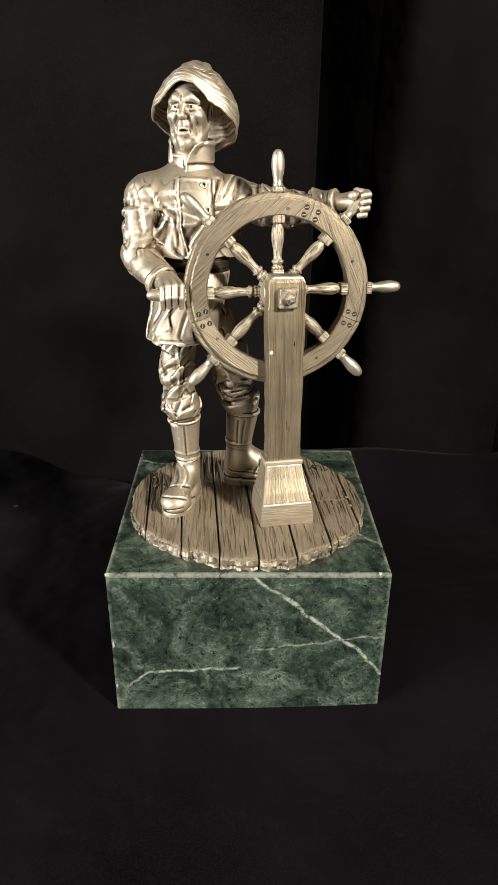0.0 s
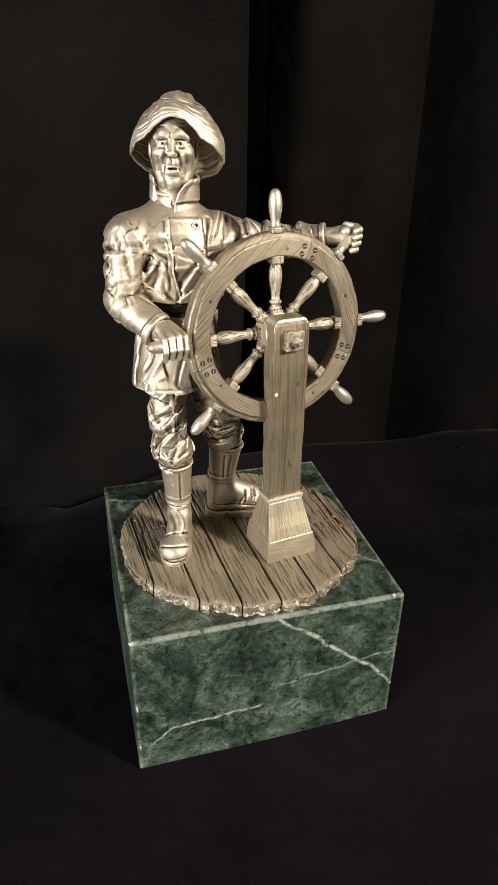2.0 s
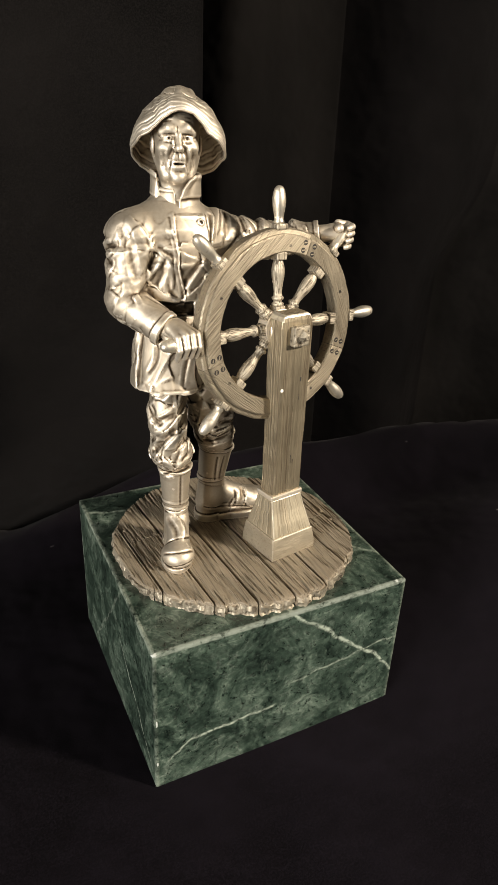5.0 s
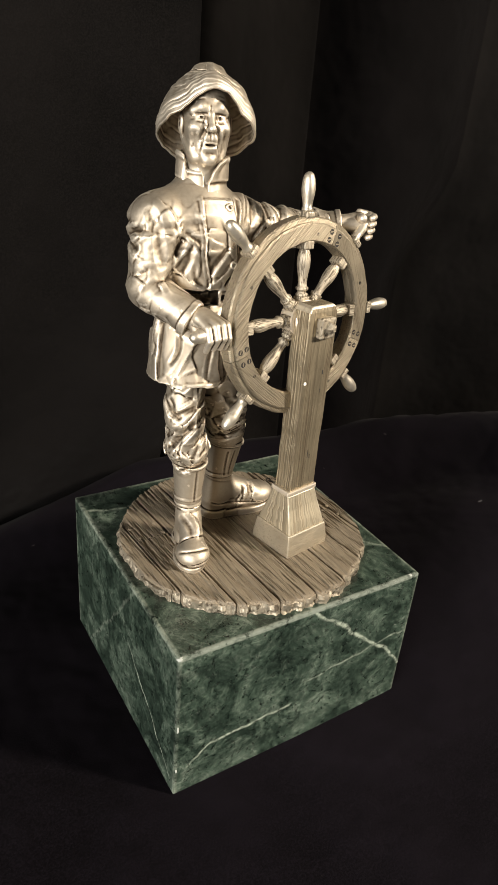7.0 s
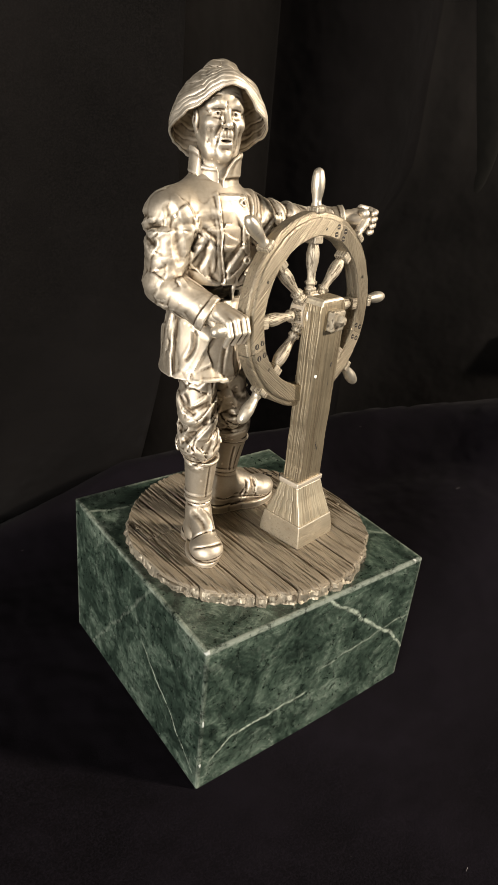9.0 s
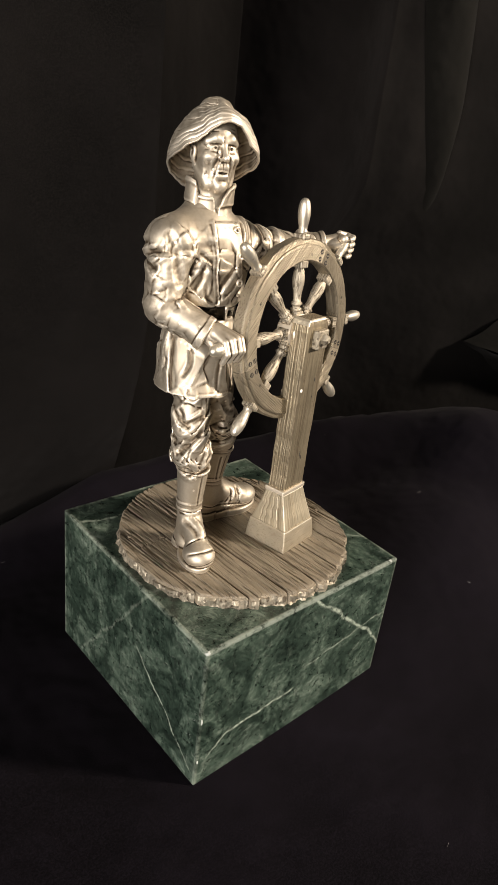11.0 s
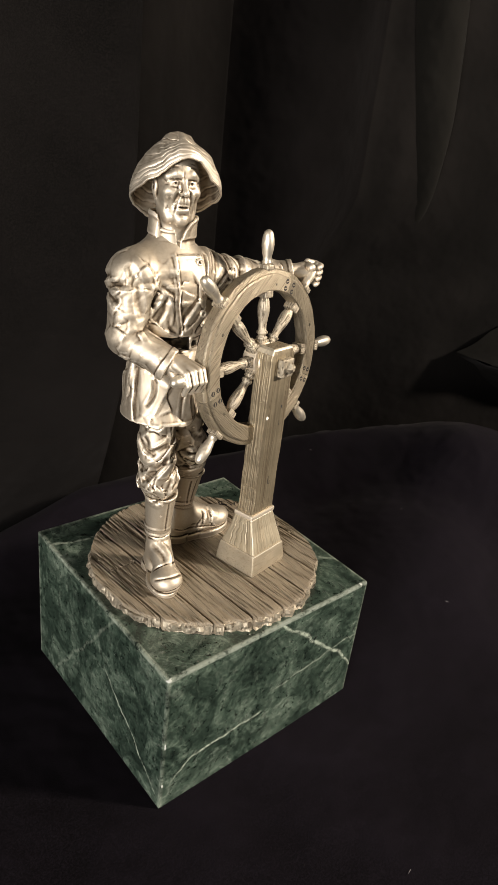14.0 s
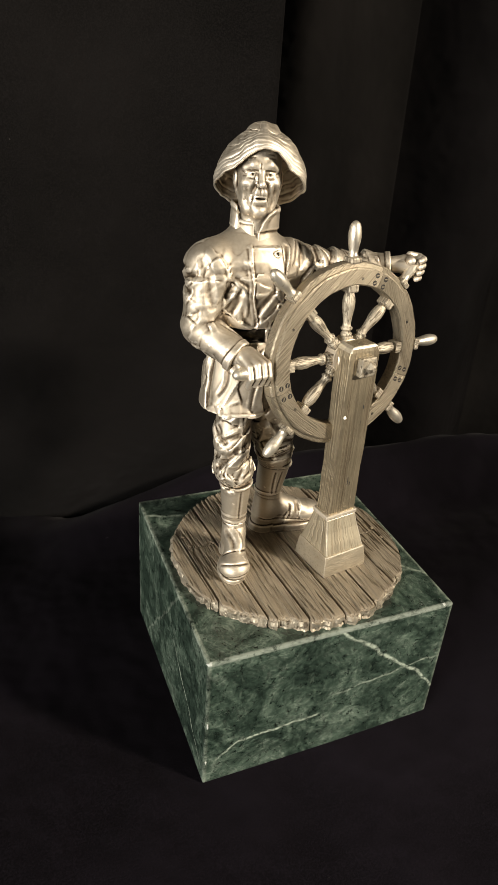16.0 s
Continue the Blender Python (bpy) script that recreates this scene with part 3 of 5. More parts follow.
def post():
    p = tagged(empty("wheel_post", 1.4, -1.5, 6.85), "square wood-grained pewter wheel post with flared foot", "post")
    tower([(9.25, 0.08, 0.63, 0.06, 0.86), (10.5, 0.07, 0.62, 0.06, 0.85), (13.0, 0.03, 0.64, 0.02, 0.80), (15.75, -0.02, 0.67, 0.0, 0.78),
           (15.98, -0.02, 0.64, 0.02, 0.77), (16.12, -0.02, 0.57, 0.05, 0.74), (16.19, -0.02, 0.47, 0.10, 0.68)], M_POST, "shaft", p)
    tower([(9.12, 0.06, 0.74, 0.0, 0.92), (9.32, 0.06, 0.74, 0.0, 0.92)], M_PEWTER, "collar", p, 0.05)
    tower([(7.70, 0.12, 0.93, -0.42, 1.30), (8.1, 0.10, 0.86, -0.30, 1.18), (8.6, 0.08, 0.77, -0.13, 1.02), (9.15, 0.06, 0.695, 0.03, 0.89)], M_FOOT, "flared_foot", p)
    tower([(6.80, 0.14, 1.045, -0.55, 1.44), (7.15, 0.14, 1.03, -0.535, 1.43), (7.74, 0.12, 0.96, -0.45, 1.33)], M_BLOCK, "plinth_block", p, 0.06)
    bm = box_bm(-0.34, 0.34, -0.26, 0.02, 15.13, 15.83, 0.08, 3)
    bm.transform(POST)
    b = part("bolt_plate", bm, M_BREAK, p)
    bm = bmesh.new()
    lathe(bm, [(0, 0.23), (0.10, 0.22), (0.18, 0.17), (0.24, 0.08)],
          POST @ Matrix.Translation((0.02 * CM, -0.25 * CM, 15.5 * CM)) @ Matrix.Rotation(math.pi / 2, 4, "X") @ Matrix.Rotation(0.6, 4, "Z"), 5)
    part("nut", bm, M_BREAK, b, "worn square bolt head")
    bm = bmesh.new()
    lathe(bm, [(0, 0.07), (0.03, 0.05)], POST @ Matrix.Translation((-0.52 * CM, 0.02 * CM, 13.55 * CM)) @ Matrix.Rotation(math.pi / 2, 4, "X"), 7)
    part("chip", bm, M_WHITE, p, "small white chip in the finish")
    for u, z, w, h in ((0.30, 13.75, 0.05, 0.16), (0.27, 13.05, 0.025, 0.24), (0.12, 10.55, 0.02, 0.34), (0.22, 10.5, 0.02, 0.18)):
        bm = box_bm(u - w / 2, u + w / 2, 0.0, 0.09, z, z + h, 0.012, 1)
        bm.transform(POST @ Matrix.Translation((0, (0.0136 * (15.9 - z) * 0.6 - 0.008) * CM, 0)))
        part("crack", bm, M_DARK, p, "dark crack in the grain")
    return p


post()

# ---- ship's wheel ----
HUB = Matrix.Translation((1.0 * CM, -1.02 * CM, 15.53 * CM)) @ Matrix.Rotation(YAW, 4, "Z") @ Matrix.Rotation(radians(-3.5), 4, "X") @ Matrix.Rotation(radians(-0.4), 4, "Y")
# in the wheel's frame: x across, z up, -y to its front


def spoke_frame(a):
    """z runs outwards along the spoke at the angle a."""
    return HUB @ Matrix.Rotation(-a, 4, "Y") @ Matrix.Rotation(math.pi / 2, 4, "Y")


def rim_arc(parent, a0, a1):
    prof = [(2.50, -0.22), (2.55, -0.28), (3.04, -0.28), (3.09, -0.25), (3.10, -0.19), (3.23, -0.18), (3.28, -0.13), (3.28, 0.23), (3.23, 0.28), (2.55, 0.28), (2.50, 0.22)]
    n = max(6, int((a1 - a0) / radians(1.6)))
    v, f, g = [], [], []
    mid = (a0 + a1) / 2
    for i in range(n + 1):
        a = a0 + (a1 - a0) * i / n
        wob = 1 + 0.003 * math.sin(a * 13) + 0.0015 * math.sin(a * 29 + 1)
        for r, y in prof:
            p = HUB @ (Vector((r * wob * math.cos(a), y, r * wob * math.sin(a))) * CM)
            v.append(tuple(c / CM for c in p))
            g.append((r * math.cos(a - mid) * CM, y * CM, r * math.sin(a - mid) * CM + a0))
    k = len(prof)
    for i in range(n):
        for j in range(k):
            f.append((i * k + j, i * k + (j + 1) % k, (i + 1) * k + (j + 1) % k, (i + 1) * k + j))
    f.append(tuple(range(k)))
    f.append(tuple(n * k + j for j in range(k - 1, -1, -1)))
    me = from_np("rim_segment", v, f)
    set_grain(me, g)
    return finish("rim_segment", me, M_RIM, parent, smooth=False)


def block_bm(m, hx, hy, z0, z1, bevel=0.035):
    bm = box_bm(-hx, hx, -hy, hy, z0, z1, bevel, 2)
    bm.transform(m)
    return bm


def ship_wheel():
    w = tagged(empty("ship_wheel", 1.06, -0.93, 15.5), "eight-spoked pewter ship's wheel with turned handles", "ship wheel")
    joints = [radians(a) for a in (67, 197.5, 262, 338, 427)]
    for a, b in zip(joints, joints[1:]):
        rim_arc(w, a + 0.003, b - 0.003)
    for a in joints[:2] + joints[3:4]:
        for da, r in ((-0.080, 2.66), (-0.080, 2.92), (0.080, 2.66), (0.080, 2.92)):
            m = HUB @ Matrix.Rotation(-(a + da * 2.7 / r), 4, "Y") @ Matrix.Translation((r * CM, -0.272 * CM, 0)) @ Matrix.Rotation(math.pi / 2, 4, "X")
            bm = bmesh.new()
            lathe(bm, [(0, 0.092), (0.014, 0.092), (0.016, 0.07)], m, 12)
            s = part("screw_ring", bm, M_DARK, w, "dark recessed screw ring")
            bm = box_bm(-0.062, 0.062, -0.018, 0.018, 0.010, 0.022)
            bm.transform(m @ Matrix.Rotation(0.8 + a, 4, "Z"))
            part("screw_slot", bm, M_RIM, s)
    for a, r in ((radians(152), 2.80), (radians(84), 2.74), (radians(20), 2.78), (radians(215), 2.70), (radians(300), 2.80)):
        m = HUB @ Matrix.Rotation(-a, 4, "Y") @ Matrix.Translation((r * CM, -0.276 * CM, 0)) @ Matrix.Rotation(math.pi / 2, 4, "X")
        bm = bmesh.new()
        lathe(bm, [(0, 0.06), (0.004, 0.06)], m, 9)
        part("peg_hole", bm, M_DARK, w, "dark peg hole")
    for k in range(8):
        m = spoke_frame(k * math.pi / 4)
        spoke = part("spoke", block_bm(m, 0.2, 0.24, 2.26, 2.54, 0.05), M_SPOKE, w, run=m)
        bm = bmesh.new()
        lathe(bm, [(0.6, 0.15), (0.72, 0.16), (0.74, 0.2), (0.82, 0.21), (0.86, 0.15), (0.92, 0.145), (0.95, 0.2), (1.02, 0.215), (1.07, 0.15), (1.2, 0.14),
                   (1.42, 0.165), (1.70, 0.215), (1.93, 0.225), (2.10, 0.2), (2.20, 0.165), (2.28, 0.16)], m, 16)
        part("baluster", bm, M_SPOKE, spoke, smooth=True, run=m)
        part("root_block", block_bm(m, 0.19, 0.2, 0.5, 0.74), M_SPOKE, spoke, run=m)
        part("outer_block", block_bm(m, 0.21, 0.25, 3.22, 3.42, 0.06), M_SPOKE, spoke, run=m)
        bm = bmesh.new()
        lathe(bm, [(3.40, 0.15), (3.44, 0.18), (3.49, 0.175), (3.54, 0.15), (3.66, 0.16), (3.86, 0.20), (4.06, 0.225), (4.24, 0.215), (4.38, 0.19), (4.48, 0.155), (4.54, 0.10), (4.57, 0.04)], m, 18)
        part("handle", bm, M_HANDLE, spoke, "smooth rubbed-bright tapering handle", smooth=True)
    bm = bmesh.new()
    lathe(bm, [(-0.42, 0.3), (-0.42, 0.52), (-0.36, 0.56), (-0.30, 0.5), (-0.27, 0.66), (0.27, 0.66), (0.30, 0.5), (0.36, 0.56), (0.42, 0.52), (0.42, 0.3)], HUB @ Matrix.Rotation(math.pi / 2, 4, "X"), 32)
    part("hub", bm, M_PEWTER, w)
    bm = bmesh.new()
    lathe(bm, [(-0.5, 0.2), (0.5, 0.2)], HUB @ Matrix.Rotation(math.pi / 2, 4, "X"), 16)
    part("axle", bm, M_PEWTER, w)
    return w


ship_wheel()

# ---- the helmsman statue: one cast mesh, modelled as a blended solid ----


class Clay:
    """A block of space that holds a signed distance, in centimetres."""

    def __init__(self, lo, hi, h):
        self.lo, self.h = np.array(lo, float), h
        n = np.ceil((np.array(hi) - self.lo) / h).astype(int) + 1
        self.ax = [self.lo[i] + h * np.arange(n[i]) for i in range(3)]
        self.f = np.full(n, 9.0, np.float32)

    def window(self, lo, hi):
        sl = []
        for i in range(3):
            a = int(np.clip((lo[i] - self.lo[i]) / self.h, 0, self.f.shape[i]))
            b = int(np.clip((hi[i] - self.lo[i]) / self.h + 2, 0, self.f.shape[i]))
            sl.append(slice(a, b))
        x, y, z = (self.ax[i][sl[i]] for i in range(3))
        return tuple(sl), x[:, None, None], y[None, :, None], z[None, None, :]

    def join(self, sl, d, k):
        a = self.f[sl]
        h = np.maximum(k - np.abs(a - d), 0) / k
        self.f[sl] = np.minimum(a, d) - h * h * k / 4

    def cut(self, sl, d, k):
        a, b = self.f[sl], -d
        h = np.maximum(k - np.abs(a - b), 0) / k
        self.f[sl] = np.maximum(a, b) + h * h * k / 4

    def bone(self, a, b, ra, rb, k=0.2, carve=False):
        """A limb that tapers from a to b."""
        a, b = np.array(a, float), np.array(b, float)
        m = max(ra, rb) + k + 0.1
        sl, x, y, z = self.window(np.minimum(a, b) - m, np.maximum(a, b) + m)
        d = b - a
        t = np.clip(((x - a[0]) * d[0] + (y - a[1]) * d[1] + (z - a[2]) * d[2]) / (d @ d + 1e-9), 0, 1)
        dist = np.sqrt((x - a[0] - t * d[0]) ** 2 + (y - a[1] - t * d[1]) ** 2 + (z - a[2] - t * d[2]) ** 2) - (ra + (rb - ra) * t)
        (self.cut if carve else self.join)(sl, dist, k)

    def tube(self, a, b, ra, rb, k=0.03, carve=False):
        """A tapered round with flat ends."""
        a, b = np.array(a, float), np.array(b, float)
        m = max(ra, rb) + k + 0.1
        sl, x, y, z = self.window(np.minimum(a, b) - m, np.maximum(a, b) + m)
        d = b - a
        ln = math.sqrt(d @ d)
        t = ((x - a[0]) * d[0] + (y - a[1]) * d[1] + (z - a[2]) * d[2]) / (ln * ln)
        rad = np.sqrt((x - a[0] - t * d[0]) ** 2 + (y - a[1] - t * d[1]) ** 2 + (z - a[2] - t * d[2]) ** 2)
        dist = np.maximum(rad - (ra + (rb - ra) * np.clip(t, 0, 1)), (np.abs(t - 0.5) - 0.5) * ln)
        (self.cut if carve else self.join)(sl, dist, k)

    def egg(self, c, r, k=0.2, axes=None, carve=False):
        """An ellipsoid; axes: its three directions as rows."""
        c, r = np.array(c, float), np.array(r, float)
        q = np.eye(3) if axes is None else np.array(axes, float)
        m = (np.abs(q).T @ r if axes is not None else r) + k + 0.1
        sl, x, y, z = self.window(c - m, c + m)
        x, y, z = x - c[0], y - c[1], z - c[2]
        p = [(q[i, 0] * x + q[i, 1] * y + q[i, 2] * z) / r[i] for i in range(3)]
        k0 = np.sqrt(p[0] ** 2 + p[1] ** 2 + p[2] ** 2)
        k1 = np.sqrt((p[0] / r[0]) ** 2 + (p[1] / r[1]) ** 2 + (p[2] / r[2]) ** 2) + 1e-6
        (self.cut if carve else self.join)(sl, k0 * (k0 - 1) / k1, k)

    def drum(self, z0, c0, r0, z1, c1, r1, k=0.15, turn=0.0, carve=False):
        """An oval frustum from the height z0 up to z1."""
        m = max(*r0, *r1) + k + 0.1
        lo = (min(c0[0], c1[0]) - m, min(c0[1], c1[1]) - m, z0 - k - 0.1)
        hi = (max(c0[0], c1[0]) + m, max(c0[1], c1[1]) + m, z1 + k + 0.1)
        sl, x, y, z = self.window(lo, hi)
        t = np.clip((z - z0) / (z1 - z0), 0, 1)
        dx, dy = x - (c0[0] + (c1[0] - c0[0]) * t), y - (c0[1] + (c1[1] - c0[1]) * t)
        ct, st = math.cos(turn), math.sin(turn)
        dx, dy = dx * ct + dy * st, -dx * st + dy * ct
        rx, ry = r0[0] + (r1[0] - r0[0]) * t, r0[1] + (r1[1] - r0[1]) * t
        q = np.sqrt((dx / rx) ** 2 + (dy / ry) ** 2)
        side = (q - 1) * np.minimum(rx, ry)
        d = np.maximum(side, np.abs(z - (z0 + z1) / 2) - (z1 - z0) / 2)
        (self.cut if carve else self.join)(sl, d, k)

    def skin(self, a, b, axis=1, sign=1):
        """Where the surface lies on the line along the axis through (a, b) of the other two axes."""
        i, j = [n for n in range(3) if n != axis]
        ia, jb = int(round((a - self.lo[i]) / self.h)), int(round((b - self.lo[j]) / self.h))
        index = [0, 0, 0]
        index[i], index[j], index[axis] = ia, jb, slice(None)
        col = self.f[tuple(index)]
        inside = np.nonzero(col < 0)[0]
        n = inside[0 if sign > 0 else -1] if len(inside) else len(col) // 2
        p = [0, 0, 0]
        p[i], p[j], p[axis] = a, b, self.ax[axis][n]
        return np.array(p)

    def settle(self, p):
        """The nearest place on the surface."""
        for _ in range(3):
            i = np.clip(np.round((p - self.lo) / self.h).astype(int), 1, np.array(self.f.shape) - 2)
            f = self.f
            grad = np.array((f[i[0] + 1, i[1], i[2]] - f[i[0] - 1, i[1], i[2]], f[i[0], i[1] + 1, i[2]] - f[i[0], i[1] - 1, i[2]],
                             f[i[0], i[1], i[2] + 1] - f[i[0], i[1], i[2] - 1]), float)
            ln = np.linalg.norm(grad)
            if ln < 1e-6 or abs(f[tuple(i)]) > 0.6:
                break
            p = p - grad / ln * float(f[tuple(i)]) * 0.9
        return p

    def fold(self, pts, width, height, axis=1, sign=1):
        """A crease (height above 0) or a ridge (below 0) along the surface, through points given without the axis's coordinate."""
        ps = [np.array(p, float) if len(p) == 3 else self.skin(p[0], p[1], axis, sign) for p in pts]
        fine = [ps[0]]
        for a, b in zip(ps, ps[1:]):
            n = max(1, int(np.linalg.norm(b - a) / 0.16))
            fine += [a + (b - a) * (i + 1) / n for i in range(n)]
        ps = np.array([self.settle(p) for p in fine])
        for _ in range(3):
            if len(ps) > 2:
                ps[1:-1] = (ps[:-2] + 2 * ps[1:-1] + ps[2:]) / 4
        lo, hi = np.min(ps, 0) - 5.5 * width, np.max(ps, 0) + 5.5 * width
        sl, x, y, z = self.window(lo, hi)
        best = None
        for n, (a, b) in enumerate(zip(ps, ps[1:])):
            d = b - a
            t = np.clip(((x - a[0]) * d[0] + (y - a[1]) * d[1] + (z - a[2]) * d[2]) / (d @ d + 1e-9), 0, 1)
            vx, vy, vz = x - a[0] - t * d[0], y - a[1] - t * d[1], z - a[2] - t * d[2]
            dist = vx ** 2 + vy ** 2 + vz ** 2
            s = (n + t) / (len(ps) - 1)
            ends = np.sqrt(np.clip(4 * (s + 0.06) * (1.06 - s), 0, 1))
            if height > 0:
                g = (0.25 * np.exp(-dist / (width * width)) + 0.75 * np.clip(1 - np.sqrt(dist) / (1.8 * width), 0, 1)) * ends
            else:
                across = [0.0, 0.0, 0.0]
                i, j = [m for m in range(3) if m != axis]
                across[i], across[j] = -d[j], d[i]
                lee = vx * across[0] + vy * across[1] + vz * across[2] > 0
                g = np.clip(1 - np.sqrt(dist) / np.where(lee, 1.0 * width, 3.8 * width), 0, 1) * ends
            best = g if best is None else np.maximum(best, g)
        self.f[sl] += (height * best).astype(np.float32)

    def crumple(self, cell, along, amount, seed, lo, hi, reach=0.13):
        """Drawn cloth: small tilted planes that meet in soft creases, longer along the given way."""
        sl, x, y, z = self.window(lo, hi)
        f = self.f[sl]
        near = np.nonzero(np.abs(f) < reach)
        p = np.stack([self.ax[i][sl[i]][near[i]] for i in range(3)])
        fade = np.ones(p.shape[1])
        for i in range(3):
            fade *= np.clip((p[i] - lo[i]) / 0.5, 0, 1) * np.clip((hi[i] - p[i]) / (0.5 if i < 2 else 0.9), 0, 1)
        way = np.array(along, float)
        long = np.linalg.norm(way)
        way = way / long
        p = p + 0.20 * np.sin(1.9 * p[[1, 2, 0]] + seed)
        q = np.array(Euler((0.6 + seed, 0.5, 0.8)).to_matrix()) @ (p + np.outer(way, (1 / long - 1) * (way @ p))) / cell
        base = np.floor(q).astype(int)
        rnd = np.random.RandomState(seed)
        jitter, tilt = rnd.rand(16, 16, 16, 3), rnd.randn(16, 16, 16, 3)
        tilt /= np.linalg.norm(tilt, axis=3, keepdims=True)
        total, weight = np.zeros(q.shape[1]), np.full(q.shape[1], 1e-9)
        for dx in (-1, 0, 1):
            for dy in (-1, 0, 1):
                for dz in (-1, 0, 1):
                    c = base + np.array((dx, dy, dz))[:, None]
                    at = (c[0] % 16, c[1] % 16, c[2] % 16)
                    d = q - c - jitter[at].T
                    w = np.exp(-26 * (d * d).sum(0))
                    total += w * (d * tilt[at].T).sum(0)
                    weight += w
        f[near] += (amount * fade * total / weight).astype(np.float32)
        self.f[sl] = f

    def creases(self, span, count, angle, spread, seed, width=0.10, height=0.11, axis=1, sign=1, long=(0.35, 1.0)):
        """Sharp drawn folds, strewn over a patch of the surface and running at about the given angle."""
        rnd = random.Random(seed)
        for _ in range(count):
            a, b = rnd.uniform(span[0], span[1]), rnd.uniform(span[2], span[3])
            t, ln = radians(angle + rnd.uniform(-spread, spread)), rnd.uniform(*long) / 2
            bend, w, h = rnd.uniform(-0.12, 0.12), width * rnd.uniform(0.7, 1.3), height * rnd.uniform(0.6, 1.2)
            c, s = math.cos(t), math.sin(t)
            pts = [(a - ln * c, b - ln * s), (a - bend * s, b + bend * c), (a + ln * c, b + ln * s)]
            self.fold(pts, w, -h, axis, sign)
            self.fold([(p - 1.3 * w * s, q + 1.3 * w * c) for p, q in pts], 0.8 * w, 0.75 * h, axis, sign)

    def mesh(self, rubbed=1):
        """Surface nets: vertices in centimetres and quads; rubbed: how often the surface is smoothed."""
        f = self.f
        for _ in range(rubbed):
            for axis in range(3):
                g = np.moveaxis(f, axis, 0)
                g[1:-1] = 0.25 * g[:-2] + 0.5 * g[1:-1] + 0.25 * g[2:]
        s = f < 0
        n = np.array(f.shape) - 1
        cs = [(dx, dy, dz) for dx in (0, 1) for dy in (0, 1) for dz in (0, 1)]
        count = sum(s[dx:dx + n[0], dy:dy + n[1], dz:dz + n[2]].astype(np.int8) for dx, dy, dz in cs)
        cells = np.argwhere((count > 0) & (count < 8))
        vals = np.stack([f[cells[:, 0] + dx, cells[:, 1] + dy, cells[:, 2] + dz] for dx, dy, dz in cs], 1)
        pos, num = np.zeros((len(cells), 3)), np.zeros(len(cells))
        for i, a in enumerate(cs):
            for j, b in enumerate(cs):
                if j > i and sum(abs(p - q) for p, q in zip(a, b)) == 1:
                    hit = (vals[:, i] < 0) != (vals[:, j] < 0)
                    t = np.where(hit, vals[:, i] / np.where(hit, vals[:, i] - vals[:, j], 1), 0)
                    pos += np.where(hit[:, None], np.array(a) + t[:, None] * (np.array(b) - np.array(a)), 0)
                    num += hit
        verts = self.lo + self.h * (cells + pos / num[:, None])
        ids = np.full(n, -1, np.int32)
        ids[cells[:, 0], cells[:, 1], cells[:, 2]] = np.arange(len(cells))
        quads = []
        for axis in range(3):
            u, w = (axis + 1) % 3, (axis + 2) % 3
            lo, hi = [slice(None)] * 3, [slice(None)] * 3
            lo[axis], hi[axis] = slice(0, -1), slice(1, None)
            e = np.argwhere(s[tuple(lo)] != s[tuple(hi)])
            e = e[(e[:, u] > 0) & (e[:, w] > 0) & (e[:, u] < n[u]) & (e[:, w] < n[w])]
            up = s[e[:, 0], e[:, 1], e[:, 2]]
            q = []
            for du, dw in ((-1, -1), (0, -1), (0, 0), (-1, 0)):
                c = e.copy()
                c[:, u] += du
                c[:, w] += dw
                q.append(ids[c[:, 0], c[:, 1], c[:, 2]])
            q = np.stack(q, 1)
            q[~up] = q[~up][:, ::-1]
            quads.append(q)
        quads = np.concatenate(quads)
        a, b = quads.ravel(), np.roll(quads, -1, 1).ravel()
        count = np.maximum(np.bincount(a, minlength=len(verts)) + np.bincount(b, minlength=len(verts)), 1)
        for _ in range(3):  # rub out the grid's own steps
            mean = [(np.bincount(a, verts[b, i], len(verts)) + np.bincount(b, verts[a, i], len(verts))) / count for i in range(3)]
            verts = 0.6 * verts + 0.4 * np.stack(mean, 1)
        return verts, quads


# drawn folds of the clothes: width, depth (below 0: a ridge) and the line that each runs along
CHEST_FOLDS = (
    (0.14, 0.26, ((-4.02, 0.01, 18.77), (-3.88, -0.23, 18.35), (-3.86, -0.30, 17.91), (-3.77, -0.32, 17.36))),
    (0.13, -0.13, ((-3.57, -0.12, 18.94), (-3.34, -0.27, 18.61), (-3.11, -0.23, 18.25), (-3.32, -0.23, 17.79), (-3.50, -0.29, 17.55))),
    (0.10, 0.13, ((-3.01, -0.23, 18.25), (-2.77, -0.25, 18.10), (-2.51, -0.33, 17.91))),
    (0.10, 0.12, ((-3.00, -0.20, 18.09), (-3.13, -0.15, 17.72), (-3.28, -0.16, 17.47))),
    (0.11, -0.12, ((-2.86, -0.22, 17.79), (-3.03, -0.16, 17.47), (-3.42, -0.23, 17.18))),
    (0.10, 0.12, ((-2.80, -0.30, 17.66), (-2.86, -0.23, 17.24), (-3.01, -0.12, 17.00))),
    (0.11, -0.11, ((-3.13, -0.05, 17.04), (-2.73, -0.26, 16.69), (-2.37, -0.36, 16.51))),
    (0.09, -0.09, ((-2.60, -0.30, 17.86), (-2.52, -0.35, 17.27), (-2.59, -0.30, 16.80))),
    (0.08, 0.09, ((-2.66, -0.33, 17.21), (-2.73, -0.27, 16.84), (-2.46, -0.33, 16.65))),
    (0.08, -0.08, ((-2.49, -0.29, 18.82), (-2.66, -0.33, 18.62), (-2.47, -0.35, 18.52))),
)
